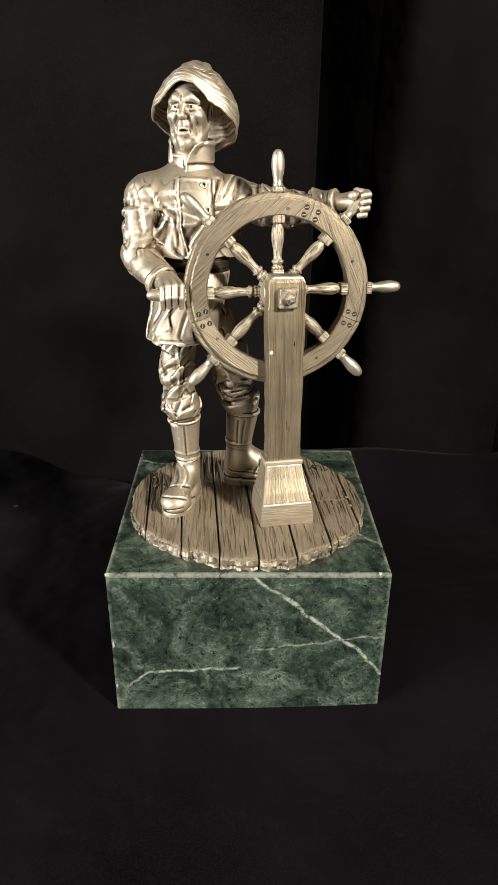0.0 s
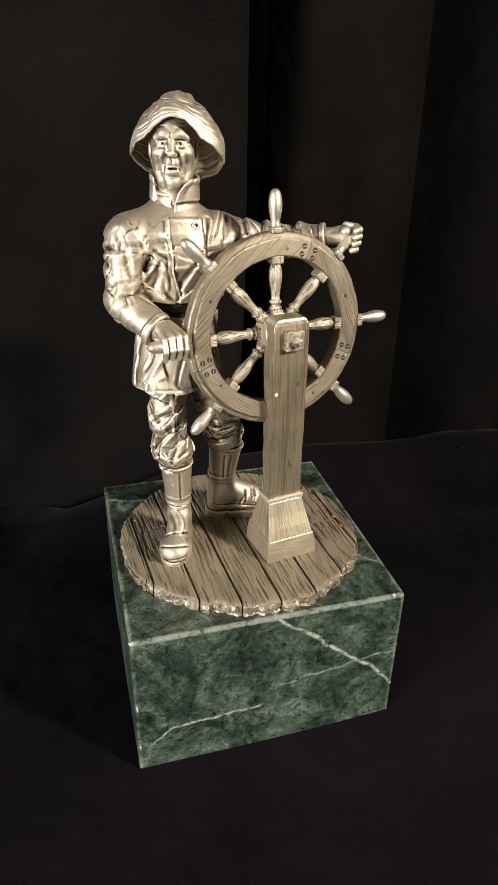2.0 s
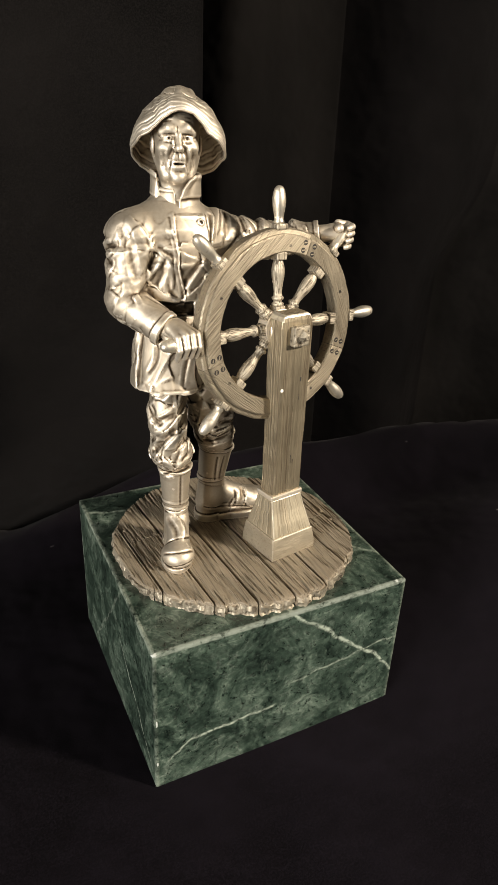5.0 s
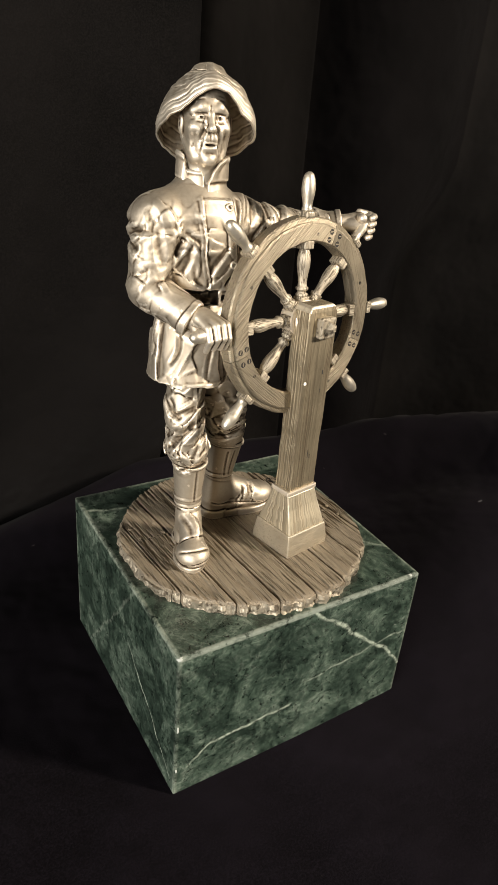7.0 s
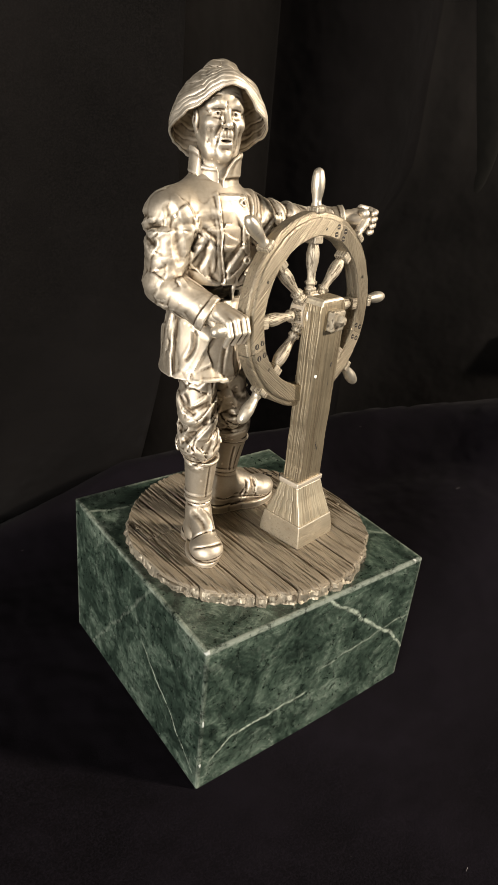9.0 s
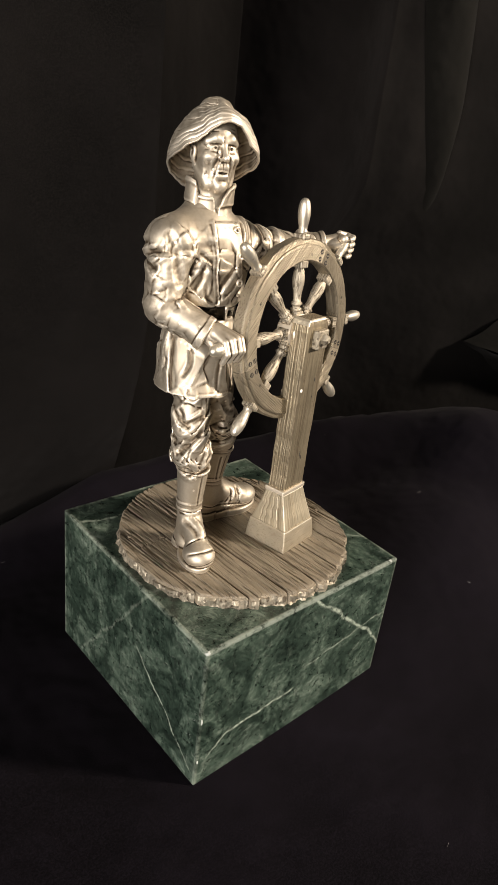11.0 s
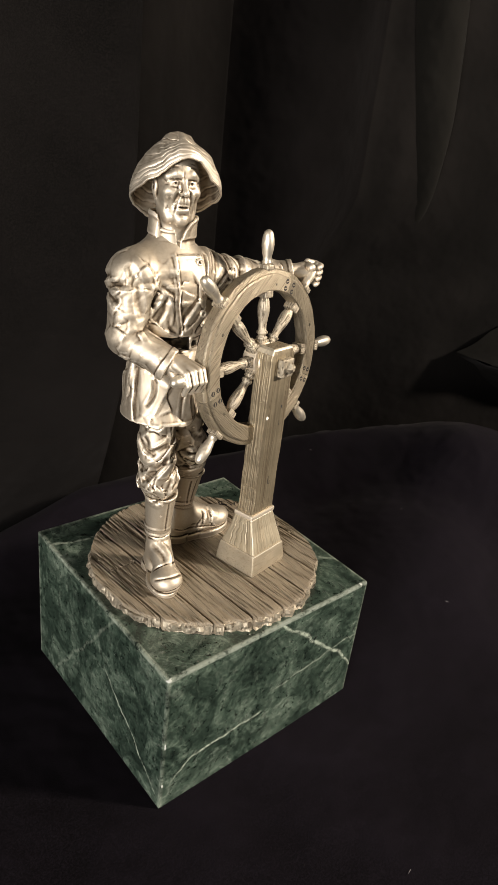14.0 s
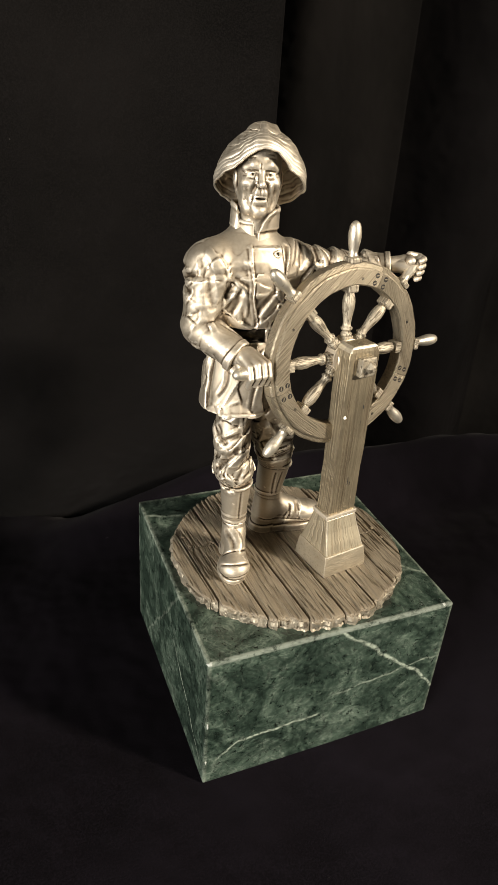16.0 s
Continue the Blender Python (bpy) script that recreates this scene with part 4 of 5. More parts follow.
FLAP_FOLDS = (
    (0.10, -0.11, ((-2.10, -0.40, 16.67), (-1.69, -0.39, 16.97), (-1.32, -0.36, 17.42))),
    (0.09, 0.12, ((-1.90, -0.23, 16.37), (-1.52, -0.36, 16.76), (-1.15, -0.25, 17.04))),
    (0.10, -0.10, ((-2.09, -0.40, 16.97), (-1.86, -0.44, 17.29), (-1.56, -0.44, 17.64))),
    (0.09, 0.11, ((-2.19, -0.40, 17.07), (-1.96, -0.43, 17.43), (-1.64, -0.40, 17.73))),
    (0.08, -0.07, ((-2.24, -0.40, 18.08), (-2.09, -0.40, 17.88), (-1.79, -0.39, 17.88))),
    (0.08, 0.08, ((-2.22, -0.36, 16.51), (-2.15, -0.40, 16.77), (-2.11, -0.43, 17.18))),
)
PLACKET_EDGES = (
    (0.06, -0.10, ((-2.42, -0.15, 19.10), (-2.48, -0.37, 18.58), (-2.34, -0.39, 18.13), (-2.35, -0.40, 17.43), (-2.14, -0.39, 16.92), (-2.10, -0.23, 16.37))),
    (0.05, 0.05, ((-2.56, -0.13, 19.10), (-2.53, -0.36, 18.58), (-2.39, -0.39, 18.13), (-2.40, -0.40, 17.43), (-2.24, -0.39, 16.92), (-2.15, -0.22, 16.37))),
    (0.05, -0.07, ((-2.36, -0.12, 19.12), (-1.80, -0.12, 19.14), (-1.34, -0.02, 19.10))),
    (0.05, -0.07, ((-1.34, -0.02, 19.10), (-1.36, -0.26, 18.71), (-1.28, -0.30, 18.11), (-1.24, -0.32, 17.41))),
    (0.05, 0.09, ((-1.27, -0.02, 19.10), (-1.28, -0.26, 18.71), (-1.20, -0.30, 18.11), (-1.16, -0.32, 17.41))),
)
SLEEVE_FOLDS = (
    (0.10, -0.12, ((-4.33, 0.15, 17.97), (-4.12, -0.09, 18.32), (-3.98, -0.13, 18.64))),
    (0.10, 0.13, ((-4.43, 0.29, 17.69), (-4.22, -0.09, 17.92), (-3.93, -0.23, 18.25))),
    (0.11, -0.12, ((-4.47, 0.18, 17.24), (-4.25, -0.15, 17.47), (-3.82, -0.33, 17.41))),
    (0.10, 0.13, ((-4.53, 0.28, 16.96), (-4.35, -0.15, 17.06), (-3.92, -0.32, 17.26))),
    (0.10, -0.09, ((-4.43, -0.22, 16.62), (-4.26, -0.29, 16.95), (-3.99, -0.36, 17.06))),
    (0.09, 0.08, ((-4.33, -0.34, 16.50), (-4.09, -0.37, 16.82), (-3.84, -0.37, 16.92))),
    (0.10, -0.07, ((-4.19, -0.49, 16.35), (-3.95, -0.60, 16.58), (-3.63, -0.66, 16.64))),
    (0.10, -0.06, ((-3.88, -0.79, 16.04), (-3.63, -0.97, 16.29), (-3.26, -1.01, 16.40))),
    (0.09, 0.06, ((-4.29, -0.13, 17.47), (-4.36, 0.08, 17.67), (-4.29, -0.00, 17.85))),
    (0.09, -0.08, ((-4.36, 0.45, 17.97), (-4.24, 0.11, 18.29), (-4.15, 0.08, 18.66))),
)
SKIRT_FOLDS = (
    (0.05, -0.06, ((-3.44, 0.38, 15.31), (-3.59, 0.17, 14.44), (-3.72, -0.09, 13.68))),
    (0.05, 0.07, ((-3.37, 0.31, 15.33), (-3.56, 0.12, 14.46), (-3.69, -0.16, 13.71))),
    (0.06, 0.09, ((-3.08, -0.27, 15.01), (-3.13, -0.46, 14.53), (-3.34, -0.37, 14.20))),
    (0.12, -0.09, ((-2.64, -0.57, 14.88), (-2.95, -0.60, 14.49), (-3.25, -0.60, 13.89))),
    (0.06, 0.11, ((-2.20, -0.77, 14.70), (-2.36, -0.88, 14.30), (-2.48, -1.01, 13.78))),
    (0.06, -0.06, ((-2.11, -0.77, 14.66), (-2.26, -0.88, 14.30), (-2.44, -1.03, 13.79))),
    (0.10, -0.06, ((-1.78, -0.80, 14.52), (-1.86, -0.94, 14.14), (-1.76, -1.02, 13.78))),
)
TROUSER_FOLDS = (
    (0.05, -0.09, ((-2.59, -0.66, 13.33), (-2.54, -0.66, 12.63), (-2.60, -0.77, 12.10), (-2.57, -0.81, 11.82))),
    (0.09, 0.11, ((-3.30, -0.20, 12.86), (-3.21, -0.41, 12.56), (-3.30, -0.30, 12.15))),
    (0.11, -0.10, ((-3.23, -0.36, 12.53), (-3.03, -0.56, 12.73), (-2.69, -0.66, 12.93))),
    (0.11, -0.10, ((-3.17, -0.53, 12.12), (-2.86, -0.71, 12.41), (-2.66, -0.71, 12.51))),
    (0.09, 0.09, ((-3.21, -0.42, 12.36), (-2.96, -0.63, 12.61), (-2.71, -0.71, 12.65))),
    (0.12, -0.16, ((-3.27, -0.45, 10.97), (-3.07, -0.63, 11.47), (-2.60, -0.77, 11.95), (-2.43, -0.74, 12.08))),
    (0.10, 0.16, ((-3.28, -0.25, 11.16), (-3.07, -0.63, 11.72), (-2.70, -0.77, 12.10))),
    (0.11, -0.14, ((-3.27, -0.45, 10.92), (-2.93, -0.84, 11.05), (-2.77, -0.91, 10.80), (-2.81, -0.71, 10.53))),
    (0.09, 0.14, ((-3.18, -0.56, 10.74), (-3.00, -0.80, 10.78), (-2.86, -0.71, 10.53))),
    (0.11, -0.12, ((-2.57, -0.81, 11.33), (-2.16, -0.60, 11.46))),
    (0.09, 0.10, ((-2.77, -0.91, 10.80), (-2.55, -0.87, 11.17), (-2.57, -0.81, 11.67))),
    (0.08, -0.08, ((-3.10, -0.30, 10.38), (-3.02, -0.54, 10.37), (-2.93, -0.56, 10.24))),
    (0.10, 0.13, ((-2.49, -0.94, 10.92), (-2.16, -0.78, 11.07))),
    (0.08, 0.15, ((-2.99, -0.57, 10.29), (-2.61, -0.71, 10.38), (-2.12, -0.54, 10.42))),
)
BOOT_FOLDS = (
    (0.09, 0.09, ((-2.85, -0.40, 8.24), (-2.71, -1.04, 8.10), (-2.81, -1.21, 7.97))),
    (0.09, -0.08, ((-2.50, -0.71, 8.33), (-2.36, -0.94, 8.08), (-2.51, -1.21, 7.97))),
    (0.05, 0.06, ((-3.38, -1.44, 7.49), (-2.96, -1.85, 7.64), (-2.34, -1.69, 7.52))),
    (0.05, 0.06, ((-3.38, -1.45, 7.01), (-3.00, -2.04, 7.29), (-2.49, -1.92, 7.31))),
    (0.06, 0.07, ((-2.85, -0.08, 8.45), (-2.55, -0.54, 8.57), (-2.04, -0.33, 8.60))),
    (0.06, -0.06, ((-2.85, -0.23, 8.59), (-2.55, -0.50, 8.60), (-2.04, -0.36, 8.67))),
    (0.05, 0.06, ((-3.30, -1.02, 7.72), (-2.81, -1.32, 7.90), (-2.22, -1.10, 7.72))),
)
FAR_ARM_FOLDS = (
    (0.10, 0.12, ((-1.10, 0.14, 19.06), (-1.23, -0.22, 18.55), (-1.33, -0.29, 18.16))),
    (0.10, -0.10, ((-0.94, 0.18, 19.06), (-1.07, -0.12, 18.64), (-1.23, -0.25, 18.16))),
    (0.10, 0.10, ((-0.30, 0.77, 19.18), (-0.42, 0.25, 18.83), (-0.60, 0.04, 18.26))),
    (0.10, -0.10, ((0.01, 0.38, 18.77), (-0.11, 0.22, 18.43))),
    (0.09, -0.08, ((-0.55, 0.84, 19.23), (-0.73, 0.27, 18.99), (-0.85, 0.00, 18.67))),
)


def statue_body():
    g = Clay((-5.3, -2.7, 6.7), (4.6, 3.2, 20.0), 0.028)
    # trunk of the coat
    g.egg((-1.95, 0.72, 17.75), (1.62, 1.12, 1.62), 0.3)
    g.bone((-3.30, 0.66, 18.52), (-0.55, 0.90, 18.46), 0.76, 0.70, 0.5)
    g.bone((-2.05, 0.82, 18.7), (-2.05, 0.85, 19.5), 1.1, 0.68, 0.6)
    g.drum(16.5, (-1.95, 0.66), (1.50, 1.06), 17.6, (-1.95, 0.72), (1.58, 1.12), 0.25)
    # belt, drawn in under the blousing coat
    g.drum(15.6, (-1.97, 0.66), (1.20, 0.82), 16.7, (-1.95, 0.66), (1.20, 0.82), 0.05)
    g.drum(16.05, (-1.97, 0.66), (1.26, 0.89), 16.38, (-1.95, 0.66), (1.26, 0.89), 0.04)
    g.bone((-1.78, -0.33, 16.38), (-1.45, -0.26, 16.36), 0.06, 0.06, 0.03)
    g.bone((-1.78, -0.33, 16.06), (-1.45, -0.26, 16.04), 0.06, 0.06, 0.03)
    g.bone((-1.78, -0.33, 16.38), (-1.78, -0.33, 16.06), 0.06, 0.06, 0.03)
    g.bone((-1.45, -0.26, 16.36), (-1.45, -0.26, 16.04), 0.06, 0.06, 0.03)
    # skirt of the coat, flared and cut straight at the hem
    g.drum(13.56, (-2.50, 0.22), (1.36, 1.44), 15.98, (-2.0, 0.62), (1.30, 0.98), 0.10, -0.2)
    g.drum(13.58, (-2.05, 0.60), (1.02, 1.35), 15.9, (-1.9, 0.70), (1.22, 0.98), 0.10)
    # the arm that holds the near handle
    g.bone((-3.60, 0.49, 18.47), (-3.98, 0.22, 16.55), 0.75, 0.62, 0.22)
    g.egg((-3.95, 0.66, 18.50), (0.44, 0.48, 0.44), 0.3)
    g.bone((-2.65, 0.78, 18.98), (-3.72, 0.68, 18.68), 0.46, 0.36, 0.4)
    g.bone((-3.98, 0.22, 16.5), (-3.60, -0.25, 16.22), 0.63, 0.58, 0.15)
    g.tube((-3.75, -0.06, 16.33), (-3.02, -0.96, 15.80), 0.60, 0.54, 0.05)
    g.tube((-3.12, -0.84, 15.87), (-3.00, -0.98, 15.78), 0.59, 0.59, 0.03)
    g.tube((-3.06, -0.91, 15.83), (-2.90, -1.11, 15.71), 0.47, 0.47, 0.02, True)
    g.bone((-3.2, -0.75, 15.9), (-2.9, -1.3, 15.84), 0.32, 0.30, 0.03)
    # the arm that reaches behind the wheel
    g.bone((-0.65, 0.90, 18.4), (1.45, 1.0, 18.05), 0.72, 0.60, 0.25)
    g.bone((1.45, 1.0, 18.05), (2.2, 0.58, 18.22), 0.60, 0.50, 0.2)
    g.tube((2.0, 0.70, 18.17), (3.05, 0.09, 18.39), 0.52, 0.42, 0.05)
    g.tube((2.92, 0.165, 18.365), (3.07, 0.08, 18.395), 0.47, 0.47, 0.03)
    g.bone((3.0, 0.12, 18.38), (3.6, -0.18, 18.42), 0.27, 0.27, 0.03)
    # standing leg: trousers bagging over the boot
    g.bone((-2.66, 0.05, 13.9), (-2.68, -0.15, 11.9), 0.68, 0.60, 0.2)
    g.bone((-2.68, -0.15, 11.9), (-2.60, -0.20, 11.0), 0.60, 0.66, 0.2)
    g.egg((-2.56, -0.20, 10.88), (0.75, 0.72, 0.50), 0.2)
    g.tube((-2.48, -0.20, 10.42), (-2.42, -0.06, 8.6), 0.60, 0.45, 0.03)
    g.tube((-2.48, -0.20, 10.46), (-2.476, -0.19, 10.36), 0.64, 0.64, 0.03)
    g.tube((-2.43, -0.07, 9.02), (-2.43, -0.07, 8.92), 0.52, 0.52, 0.03)
    g.tube((-2.42, -0.06, 8.74), (-2.42, -0.06, 8.64), 0.50, 0.50, 0.03)
    g.bone((-2.40, -0.05, 8.7), (-2.40, -0.10, 7.5), 0.44, 0.48, 0.08)
    g.bone((-2.46, -0.35, 8.05), (-2.78, -1.32, 7.42), 0.42, 0.44, 0.25)
    g.egg((-2.83, -1.40, 7.34), (0.60, 0.66, 0.46), 0.12)
    g.bone((-2.36, 0.10, 7.25), (-2.44, -0.2, 7.2), 0.46, 0.48, 0.12)
    g.drum(6.82, (-2.74, -1.02), (0.60, 0.96), 7.02, (-2.74, -1.02), (0.60, 0.96), 0.04, -0.32)
    g.drum(6.82, (-2.38, 0.10), (0.50, 0.52), 7.10, (-2.38, 0.10), (0.50, 0.52), 0.02)
    # striding leg
    g.bone((-1.25, 0.85, 14.0), (-0.50, 1.10, 11.5), 0.82, 0.76, 0.2)
    g.bone((-0.50, 1.10, 11.5), (-0.25, 1.25, 10.5), 0.76, 0.72, 0.2)
    g.tube((-0.19, 1.28, 10.2), (-0.36, 1.36, 8.6), 0.68, 0.52, 0.03)
    g.tube((-0.18, 1.28, 10.22), (-0.19, 1.28, 10.10), 0.73, 0.73, 0.03)
    g.tube((-0.35, 1.36, 8.86), (-0.35, 1.36, 8.74), 0.58, 0.58, 0.03)
    g.bone((-0.36, 1.36, 8.6), (-0.42, 1.38, 7.6), 0.50, 0.56, 0.10)
    g.bone((-0.2, 1.36, 8.1), (1.2, 1.25, 7.45), 0.5, 0.46, 0.25)
    g.egg((1.42, 1.24, 7.42), (0.74, 0.60, 0.46), 0.15)
    g.drum(6.82, (1.05, 1.26), (1.14, 0.66), 7.12, (1.05, 1.26), (1.14, 0.66), 0.02)
    g.bone((-0.5, 1.38, 7.22), (1.2, 1.27, 7.24), 0.46, 0.46, 0.1)
    g.drum(6.82, (0.30, 1.32), (1.20, 0.56), 7.12, (0.30, 1.32), (1.20, 0.56), 0.02)
    g.drum(6.82, (-0.45, 1.38), (0.60, 0.58), 7.16, (-0.45, 1.38), (0.60, 0.58), 0.02)

    # coat: front flap, seams, creases
    fold_depth = {id(SLEEVE_FOLDS): 0.25, id(CHEST_FOLDS): 0.65, id(FLAP_FOLDS): 0.75}
    for group in (CHEST_FOLDS, FLAP_FOLDS, PLACKET_EDGES, SLEEVE_FOLDS, SKIRT_FOLDS, FAR_ARM_FOLDS, TROUSER_FOLDS, BOOT_FOLDS):
        for w, h, line in group:
            g.fold(line, (1.2 if group is SKIRT_FOLDS else 0.85) * w, fold_depth.get(id(group), 0.9) * h)
    g.fold([(-3.35, 13.66), (-2.5, 13.66), (-1.7, 13.68)], 0.05, -0.04)
    # trousers of the striding leg
    for pts, w, h in (
            ([(-1.1, 11.6), (-0.6, 11.3), (0.0, 11.5)], 0.13, 0.12), ([(-1.0, 11.2), (-0.5, 10.95), (0.1, 11.1)], 0.13, -0.12),
            ([(-0.9, 10.8), (-0.4, 10.6), (0.3, 10.75)], 0.10, 0.11), ([(-0.9, 12.6), (-0.7, 12.1), (-0.2, 12.0)], 0.13, 0.1)):
        g.fold(pts, w * 0.75, h * 1.15)
    # boots: seams, toe cap, creases
    for pts, w, h in (
            ([(-2.47, 10.2), (-2.44, 9.5), (-2.42, 8.9)], 0.05, 0.05),
            ([(-0.38, 9.9), (-0.42, 9.3), (-0.42, 8.85)], 0.05, 0.06), ([(-0.1, 9.9), (-0.2, 9.3), (-0.22, 8.85)], 0.05, 0.05),
            ([(0.55, 8.05), (0.6, 7.7), (0.5, 7.35)], 0.07, 0.08), ([(0.95, 7.9), (1.05, 7.6), (1.0, 7.3)], 0.07, 0.08),
            ([(-0.8, 7.55), (0.2, 7.4), (1.2, 7.25), (1.95, 7.3)], 0.05, 0.06)):
        g.fold(pts, w * 0.75, h * 1.15)
    # crumpled oilcloth overall
    g.crumple(0.66, (-0.9, 0.2, 1.3), 0.10, 3, (-3.7, -2.0, 16.0), (0.0, 2.6, 19.2))
    g.crumple(0.56, (0.5, 0.0, 1.7), 0.075, 4, (-5.3, -1.5, 16.5), (-3.0, 2.4, 19.5))
    g.crumple(0.52, (0.8, -0.4, 0.9), 0.065, 14, (-5.3, -1.0, 15.0), (-3.1, 1.8, 17.6))
    g.crumple(0.56, (0.5, 0.3, 1.3), 0.085, 6, (-0.6, -0.8, 17.0), (2.8, 2.4, 19.4))
    g.crumple(0.58, (0.3, -0.2, 2.0), 0.075, 25, (-5.0, -2.0, 13.5), (0.5, 2.9, 16.4))
    g.crumple(0.58, (1.0, 0.3, 0.7), 0.14, 8, (-3.8, -1.5, 10.3), (1.0, 2.6, 14.2))
    g.creases((-1.0, 0.3, 10.6, 12.3), 7, 12, 20, 10, 0.14, 0.13)
    g.creases((-0.2, 2.4, 17.7, 18.5), 8, 68, 20, 11, 0.11, 0.10)
    g.creases((-0.2, 0.9, 16.2, 18.4), 5, 15, 35, 12, 0.12, 0.09, 0, 1)
    g.creases((0.2, 1.2, 13.9, 15.6), 3, 82, 14, 13, 0.15, 0.07, 0, 1, (0.7, 1.5))
    g.creases((-0.2, 0.4, 10.7, 13.2), 5, 30, 30, 14, 0.12, 0.10, 0, 1)
    g.creases((-0.2, 2.3, 0.5, 1.3), 6, 75, 20, 15, 0.12, 0.10, 2, -1)
    g.creases((0.3, 1.3, 7.4, 7.9), 4, 78, 14, 19, 0.09, 0.08, long=(0.3, 0.6))
    return g.mesh(0)


HEAD = np.array((-2.03, 0.66, 21.2))
FACE_TURN = radians(-15)
RIGHT, AHEAD = np.array((math.cos(FACE_TURN), math.sin(FACE_TURN), 0)), np.array((math.sin(FACE_TURN), -math.cos(FACE_TURN), 0))
UP = np.array((0, 0, 1.0))


def hp(r, f, u):
    """A place on the head: to the right, ahead and up of its middle."""
    return HEAD + r * RIGHT + f * AHEAD + u * UP


def statue_head():
    g = Clay(HEAD - (1.5, 1.6, 2.3), HEAD + (1.5, 1.4, 1.4), 0.022)
    ax = (RIGHT, AHEAD, UP)

    def face(r, u):
        p = hp(r, 1.35, u)
        while g.f[tuple(np.round((p - g.lo) / g.h).astype(int))] > 0 and (p - HEAD) @ AHEAD > 0:
            p = p - 0.015 * AHEAD
        return p

    def line(pts, w, h, both=True):
        for s in (-1, 1) if both else (1,):
            g.fold([face(s * r, u) for r, u in pts], w, h)

    g.egg(hp(0, -0.15, 0.35), (0.74, 0.90, 0.85), 0.2, ax)
    g.egg(hp(0, 0.18, -0.20), (0.66, 0.60, 0.92), 0.2, ax)
    g.egg(hp(0, 0.27, -0.74), (0.50, 0.46, 0.42), 0.2, ax)
    g.egg(hp(0, 0.62, -0.98), (0.20, 0.17, 0.17), 0.18, ax)
    g.bone(hp(0, -0.08, -0.5), hp(0, -0.06, -2.2), 0.56, 0.66, 0.2)
    for s in (-1, 1):
        # cheekbone, brow, socket, eyeball and lids
        g.egg(hp(s * 0.42, 0.50, -0.14), (0.20, 0.20, 0.17), 0.18, ax)
        g.bone(hp(s * 0.10, 0.69, 0.34), hp(s * 0.27, 0.67, 0.41), 0.06, 0.065, 0.14)
        g.bone(hp(s * 0.27, 0.67, 0.41), hp(s * 0.50, 0.52, 0.30), 0.065, 0.05, 0.14)
        g.egg(hp(s * 0.27, 0.85, 0.14), (0.165, 0.16, 0.105), 0.10, ax, True)
        g.egg(hp(s * 0.27, 0.54, 0.13), (0.12, 0.11, 0.10), 0.02, ax)
        g.bone(hp(s * 0.15, 0.67, 0.145), hp(s * 0.27, 0.685, 0.188), 0.024, 0.034, 0.03)
        g.bone(hp(s * 0.27, 0.685, 0.188), hp(s * 0.40, 0.61, 0.135), 0.034, 0.024, 0.03)
        g.bone(hp(s * 0.16, 0.665, 0.09), hp(s * 0.28, 0.675, 0.06), 0.020, 0.026, 0.03)
        g.bone(hp(s * 0.28, 0.675, 0.06), hp(s * 0.40, 0.61, 0.095), 0.026, 0.020, 0.03)
        g.egg(hp(s * 0.275, 0.69, 0.14), (0.048, 0.045, 0.048), 0.02, ax, True)
        # side of the nose, upper lip, ear, cord of the neck
        g.egg(hp(s * 0.11, 0.80, -0.17), (0.07, 0.10, 0.065), 0.06, ax)
        g.egg(hp(s * 0.06, 0.87, -0.245), (0.034, 0.05, 0.026), 0.015, ax, True)
        g.egg(hp(s * 0.11, 0.66, -0.38), (0.16, 0.13, 0.11), 0.10, ax)
        g.egg(hp(s * 0.72, 0.02, -0.06), (0.10, 0.17, 0.27), 0.05, ax)
        g.egg(hp(s * 0.81, 0.06, -0.04), (0.05, 0.08, 0.14), 0.04, ax, True)
        g.bone(hp(s * 0.42, 0.02, -0.7), hp(s * 0.14, 0.42, -1.9), 0.12, 0.11, 0.10)
    g.bone(hp(0, 0.74, 0.20), hp(0, 0.93, -0.11), 0.07, 0.095, 0.08)
    g.egg(hp(0, 0.95, -0.14), (0.095, 0.09, 0.085), 0.06, ax)
    line([(0.16, -0.12), (0.27, -0.27), (0.33, -0.50), (0.30, -0.70)], 0.055, 0.08)
    line([(0.27, -0.10), (0.40, -0.28), (0.43, -0.52)], 0.10, -0.045)
    line([(0.46, -0.30), (0.46, -0.55), (0.40, -0.80)], 0.11, 0.085)
    line([(0.15, 0.015), (0.28, -0.025), (0.41, 0.03)], 0.030, 0.030)
    line([(0.12, 0.25), (0.27, 0.29), (0.43, 0.22)], 0.030, 0.036)
    for u in ((0.14, 0.19), (0.08, 0.06)):
        line([(0.47, u[0]), (0.57, u[1])], 0.025, 0.010)
    line([(-0.04, 0.30), (-0.03, 0.46)], 0.028, 0.018, False)
    line([(-0.40, 0.58), (0.0, 0.61), (0.42, 0.57)], 0.032, 0.024, False)
    line([(-0.38, 0.68), (0.0, 0.71), (0.40, 0.67)], 0.032, 0.028, False)
    g.egg(hp(0.01, 0.78, -0.57), (0.18, 0.19, 0.056), 0.02, ax, True)
    line([(-0.22, -0.54), (-0.10, -0.475), (0.0, -0.49), (0.10, -0.475), (0.23, -0.54)], 0.045, -0.030, False)
    line([(-0.18, -0.645), (0.0, -0.68), (0.19, -0.645)], 0.055, -0.042, False)
    line([(0.0, -0.30), (0.0, -0.42)], 0.035, 0.022, False)
    line([(0.23, -0.55), (0.26, -0.66)], 0.03, 0.04)
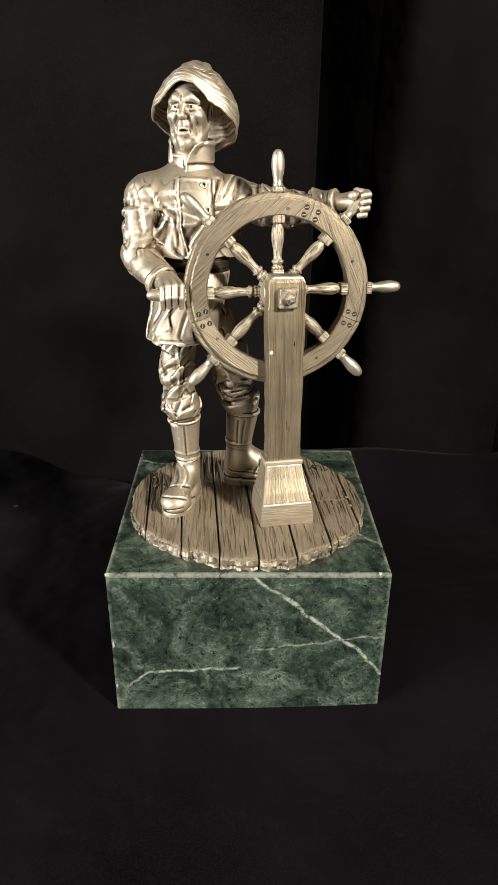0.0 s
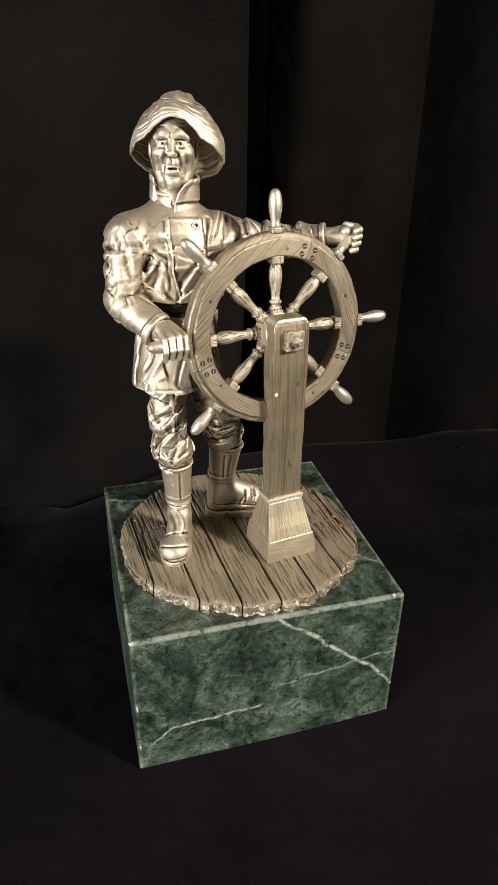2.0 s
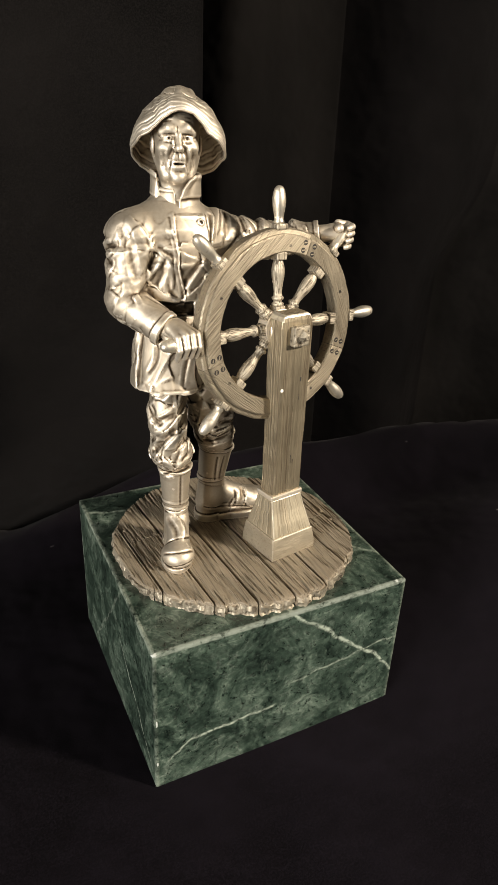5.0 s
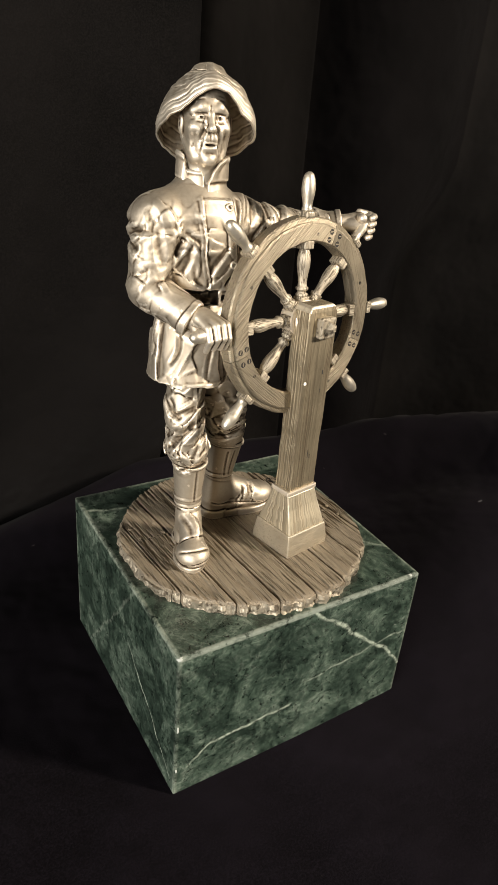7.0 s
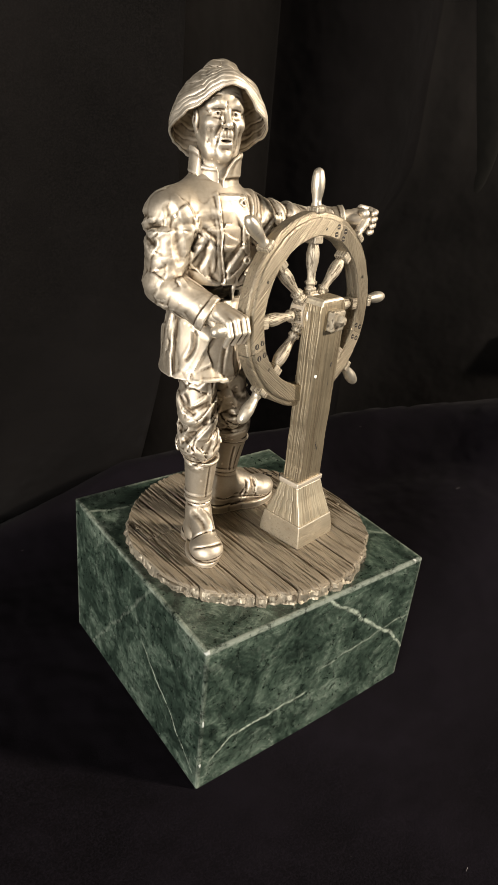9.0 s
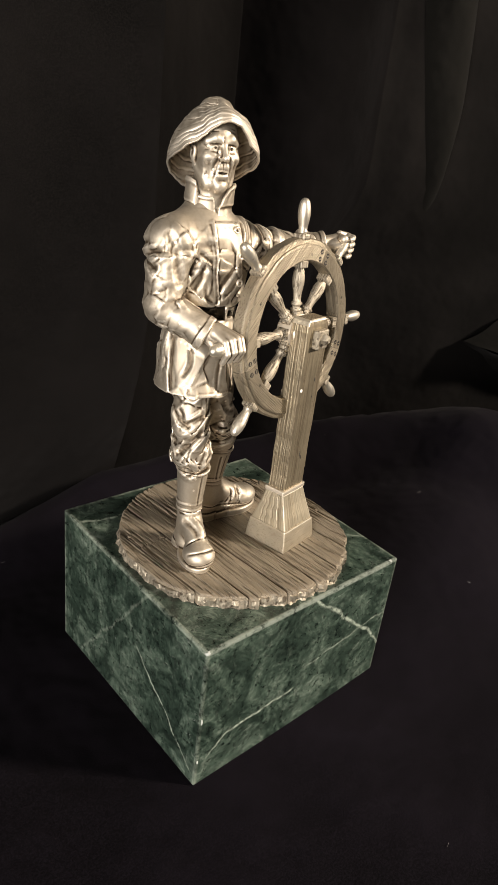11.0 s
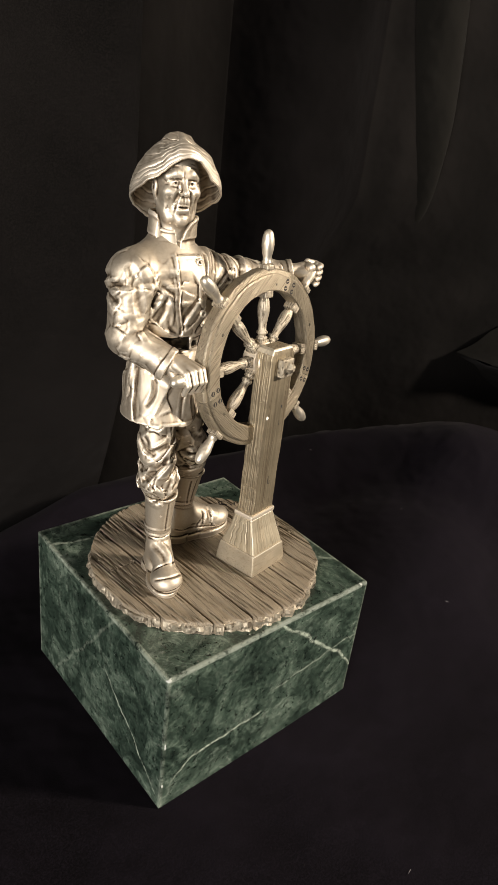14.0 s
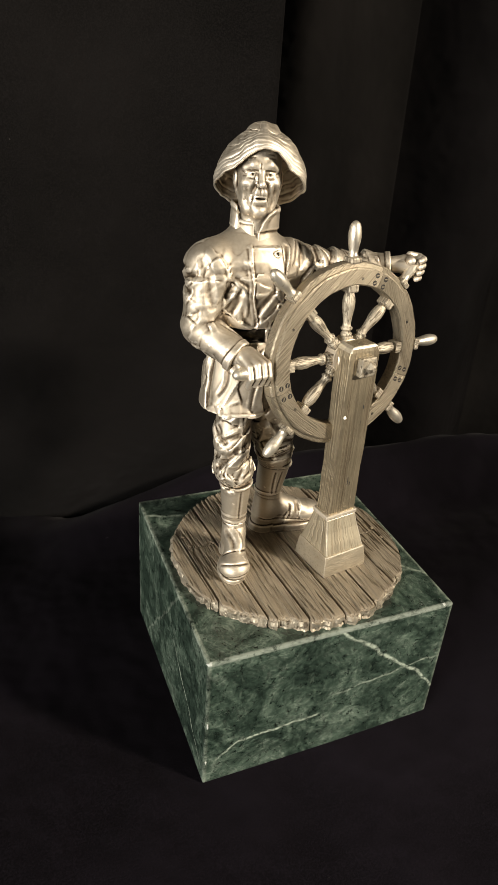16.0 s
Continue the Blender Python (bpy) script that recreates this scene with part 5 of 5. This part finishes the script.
    line([(-0.16, -0.79), (0.0, -0.77), (0.16, -0.79)], 0.06, 0.03, False)
    # jaw and the hat's cord that runs down from the ear
    for s in (-1, 1):
        g.bone(hp(s * 0.60, 0.02, -0.42), hp(s * 0.36, 0.42, -0.92), 0.13, 0.12, 0.14)
        g.bone(hp(s * 0.66, 0.02, -0.25), hp(s * 0.53, 0.04, -0.90), 0.045, 0.045, 0.03)
        g.bone(hp(s * 0.53, 0.04, -0.90), hp(s * 0.50, 0.12, -1.40), 0.045, 0.045, 0.03)
    return g.mesh(0)


def statue_fists():
    out = []
    # hand on the handle that points to the near side
    g = Clay((-3.7, -2.5, 14.7), (-1.8, -0.4, 16.6), 0.026)
    g.bone((-3.10, -0.90, 15.82), (-2.93, -1.28, 15.88), 0.32, 0.29, 0.1)
    for i in range(4):
        x = -2.92 + 0.205 * i
        y = (-1.84, -1.93, -1.94, -1.86)[i]
        z = (15.72, 15.80, 15.82, 15.78)[i]
        g.bone((-3.05 + 0.12 * i, -1.18, 16.0), (x, y + 0.05, z + 0.02), 0.19, 0.135, 0.08)
        m, e = (x, y - 0.15, z - 0.32), (x - 0.02, y + 0.05, z - 0.68)
        g.bone((x, y, z), m, 0.125, 0.112, 0.025)
        g.bone(m, e, 0.112, 0.095, 0.025)
    g.bone((-3.08, -1.20, 15.66), (-3.0, -1.60, 15.36), 0.17, 0.12, 0.06)
    out.append(g.mesh(0))
    # hand on the far upper handle
    g = Clay((2.9, -1.2, 17.3), (4.9, 0.7, 19.4), 0.026)
    g.bone((3.05, 0.10, 18.42), (3.45, -0.02, 18.45), 0.27, 0.28, 0.1)
    g.egg((3.62, -0.08, 18.42), (0.34, 0.30, 0.36), 0.12)
    g.bone((3.62, -0.28, 18.62), (3.50, -0.55, 18.66), 0.17, 0.15, 0.06)
    for i in range(4):
        x, z = 3.98 + 0.03 * i - 0.02 * i * i, 18.72 - 0.215 * i
        g.bone((x - 0.28, -0.10, z + 0.06), (x + 0.08, -0.18, z), 0.13, 0.125, 0.05)
        g.bone((x + 0.08, -0.18, z), (x + 0.08, -0.48, z - 0.03), 0.125, 0.118, 0.02)
        g.bone((x + 0.08, -0.48, z - 0.03), (x - 0.12, -0.62, z - 0.05), 0.115, 0.10, 0.02)
    out.append(g.mesh(0))
    return out


def shell(fn, nu, nv, thick, closed=True):
    """A thick sheet: outer and inner surface of fn(u, v) -> place, joined at the rims."""
    p = np.array([[fn(i / nu, j / (nv - 1)) for i in range(nu + (0 if closed else 1))] for j in range(nv)])
    n = p.shape[1]
    du = np.roll(p, -1, 1) - np.roll(p, 1, 1) if closed else np.gradient(p, axis=1)
    dv = np.gradient(p, axis=0)
    nor = np.cross(du, dv)
    nor /= np.linalg.norm(nor, axis=2, keepdims=True) + 1e-9
    verts = np.concatenate([p.reshape(-1, 3), (p - nor * thick).reshape(-1, 3)])
    off, f = n * nv, []
    last = n if closed else n - 1
    for j in range(nv - 1):
        for i in range(last):
            a, b, c, d = j * n + i, j * n + (i + 1) % n, (j + 1) * n + (i + 1) % n, (j + 1) * n + i
            f.append((a, b, c, d))
            f.append((a + off, d + off, c + off, b + off))
    for j in ((0, nv - 1) if not closed else (nv - 1,)):
        for i in range(last):
            a, b = j * n + i, j * n + (i + 1) % n
            f.append((a, a + off, b + off, b) if j == 0 else (a, b, b + off, a + off))
    if not closed:
        for j in range(nv - 1):
            for i in (0, n - 1):
                a, b = j * n + i, (j + 1) * n + i
                f.append((a, b, b + off, a + off) if i == 0 else (a, a + off, b + off, b))
    return verts, np.array(f)


def lerp(t, keys):
    xs, ys = zip(*keys)
    return float(np.interp(t, xs, ys))


def smooth_lerp(t, keys):
    """The keys' polyline with its corners rounded."""
    return sum(lerp(abs(t + d), keys) if t + d < 180 else lerp(360 - t - d, keys) for d in (-12, -6, 0, 6, 12)) / 5


def statue_hat():
    def fn(u, v):
        a = 2 * math.pi * u
        q = (1 - math.cos(a)) / 2  # 0 ahead, 1 behind
        side = abs(math.sin(a))
        deg = math.degrees(math.acos(math.cos(a)))
        far = [(0, 0.97), (35, 1.05), (60, 1.30), (80, 1.53), (100, 1.65), (125, 1.68), (150, 1.58), (180, 1.38)]
        near = [(0, 0.97), (35, 1.03), (60, 1.22), (80, 1.42), (100, 1.54), (125, 1.57), (150, 1.50), (180, 1.38)]
        r_end = smooth_lerp(deg, far if math.sin(a) > 0 else near)
        curl = max(0.0, min(1.0, (deg - 62) / 38)) * max(0.0, min(1.0, (172 - deg) / 30))
        z_end = smooth_lerp(deg, [(0, 0.86), (20, 0.80), (40, 0.50), (58, 0.16), (75, -0.08), (95, -0.28), (120, -0.62), (150, -1.10), (180, -1.36)])
        if math.sin(a) > 0:
            z_end -= 0.14 * math.exp(-((deg - 105) / 38) ** 2)
        crown, z0 = 0.50, 1.27 - 0.10 * q
        if v < 0.42:
            t = v / 0.42
            r = crown * t ** 0.72
            z = 1.47 - (1.47 - z0) * t ** 2.3
            z += 0.05 * math.exp(-(math.sin(a) * r / 0.12) ** 2) * (1 - 0.3 * t)
            r += 0.03 * math.sin(3 * a + 0.6) * t
        else:
            t = (v - 0.42) / 0.58
            r = crown + (r_end - crown) * (0.52 * t + 0.48 * math.sin(t * math.pi / 2))
            bow = (0.08 + 0.02 * side) * math.sin(math.pi * t)
            z = z0 + (z_end - z0) * (0.66 * t + 0.34 * t * t) + bow
            r += 0.02 * math.sin(5 * a + 1) * t
            z += 0.04 * math.exp(-(math.sin(a) * r / 0.10) ** 2) * (1 - t) * (math.cos(a) > 0)
            for row in (0.12, 0.24, 0.36, 0.50, 0.64, 0.76, 0.86, 0.94):  # stitched rows and the crumples between them
                at = t - row - 0.025 * math.sin(3 * a + 9 * row)
                dent = -(0.020 if row > 0.7 else 0.007) * math.exp(-(at / 0.016) ** 2) * (0.7 + 0.3 * math.sin(7 * a + 20 * row))
                z += dent
                r += dent
            r -= 0.14 * curl * max(0.0, (t - 0.72) / 0.28) ** 2
        back = 1 - max(0.0, (v - 0.25) / 0.75) ** 0.8
        p = hp(r * math.sin(a) + 0.04 + 0.14 * back, r * math.cos(a) - 0.10 - 0.34 * back, z)
        n = noise.noise(Vector(p) * 1.6)
        n += 0.45 * noise.noise(Vector(p) * 4.3 + Vector((1, 5, 2)))
        return p + UP * 0.09 * n + RIGHT * 0.05 * noise.noise(Vector(p) * 2.3 + Vector((3, 1, 2)))
    return shell(fn, 260, 170, 0.07)


def statue_collar():
    c = np.array((-2.05, 0.80, 0))

    def fn(u, v):
        right = lerp(v, [(0, 0.06), (0.4, 0.10), (0.7, 0.26), (1, 0.62)])
        left = lerp(v, [(0, 0.02), (0.8, 0.06), (1, 0.16)])
        a = right + (2 * math.pi - left - right) * u
        r = lerp(v, [(0, 1.02), (0.2, 0.86), (0.42, 0.80), (0.46, 0.80), (0.50, 0.85), (1, 0.85)]) + 0.018 * math.sin(a * 5 + v * 3)
        tip = math.exp(-(u / 0.07) ** 2)
        r += 0.20 * tip * max(0, v - 0.3) ** 1.3 - 0.05 * math.exp(-((u - 0.05) / 0.025) ** 2) * v
        r += 0.03 * math.exp(-((v - 0.93) / 0.05) ** 2)
        r -= v * lerp(u, [(0.5, 0.0), (0.7, 0.12), (0.845, 0.14), (0.88, 0.19), (1, 0.19)])
        z = 18.98 + v * lerp(u, [(0, 1.38), (0.25, 1.36), (0.5, 1.44), (0.80, 1.40), (0.845, 1.34), (0.872, 0.97), (1, 0.94)]) - 0.12 * tip * v * v + 0.03 * math.sin(3 * a) * v
        return c + RIGHT * r * math.sin(a) + AHEAD * r * math.cos(a) * 0.97 + UP * z
    return [shell(fn, 220, 44, 0.08, False)]


def statue_buttons(clay_front):
    out = []
    for x, y, z in clay_front:
        t = np.linspace(0, 2 * math.pi, 12, endpoint=False)
        v = [(x + r * math.cos(a), y - h, z + r * math.sin(a)) for r, h in ((0.13, -0.05), (0.13, 0.03), (0.10, 0.055), (0.06, 0.02)) for a in t]
        f = [(j * 12 + i, j * 12 + (i + 1) % 12, (j + 1) * 12 + (i + 1) % 12, (j + 1) * 12 + i) for j in range(3) for i in range(12)]
        out.append((np.array(v), np.array(f)))
    return out


def statue():
    pieces = [statue_body(), statue_head(), *statue_fists(), statue_hat(), *statue_collar()]
    body = pieces[0][0]
    spots = []
    for x, z in ((-1.55, 18.95), (-1.42, 18.15), (-1.38, 17.25)):
        near = body[(np.abs(body[:, 0] - x) < 0.08) & (np.abs(body[:, 2] - z) < 0.08)]
        if len(near):
            spots.append((x, near[:, 1].min(), z))
    pieces += statue_buttons(spots)
    v, f, n = [], [], 0
    for a, b in pieces:
        v.append(a)
        f.append(np.asarray(b) + n)
        n += len(a)
    me = from_np("sailor_statue", np.concatenate(v), np.concatenate(f))
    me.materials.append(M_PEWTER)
    me.materials.append(M_BELT)
    low, high = 15.98 * CM, 16.44 * CM
    for p in me.polygons:  # the belt under the coat's fullness: tarnish and shade in one dark colour
        x, y, z = p.center
        if low < z < high and ((x / CM + 1.97) / 1.42) ** 2 + ((y / CM - 0.66) / 1.05) ** 2 < 1:
            p.material_index = 1
    return tagged(finish("sailor_statue", me), "satin pewter helmsman statue in oilskin coat and brimmed rain hat", "statue")


statue()


def lint():
    """Short pale fibres that lie on the black cloth."""
    rnd = random.Random(5)
    bm = bmesh.new()
    for _ in range(26):
        x, y = rnd.uniform(-16, 20), rnd.uniform(-20, 12)
        if abs(x) < 6.5 and abs(y) < 6.5:
            continue
        z = ground_at((x + 95) / 190, (y + 95) / 150)[2] + 0.05
        a, ln, r = rnd.uniform(0, 6.3), rnd.uniform(0.05, 0.16), rnd.uniform(0.008, 0.016)
        m = Matrix.Translation(Vector((x, y, z)) * CM) @ Matrix.Rotation(a, 4, "Z") @ Matrix.Rotation(1.5, 4, "Y")
        lathe(bm, [(-ln, r * 0.5), (0, r), (ln, r * 0.4)], m, 5)
    tagged(part("lint", bm, M_LINT), "tiny pale lint fibres on the black cloth", "lint", kind="stuff")


lint()
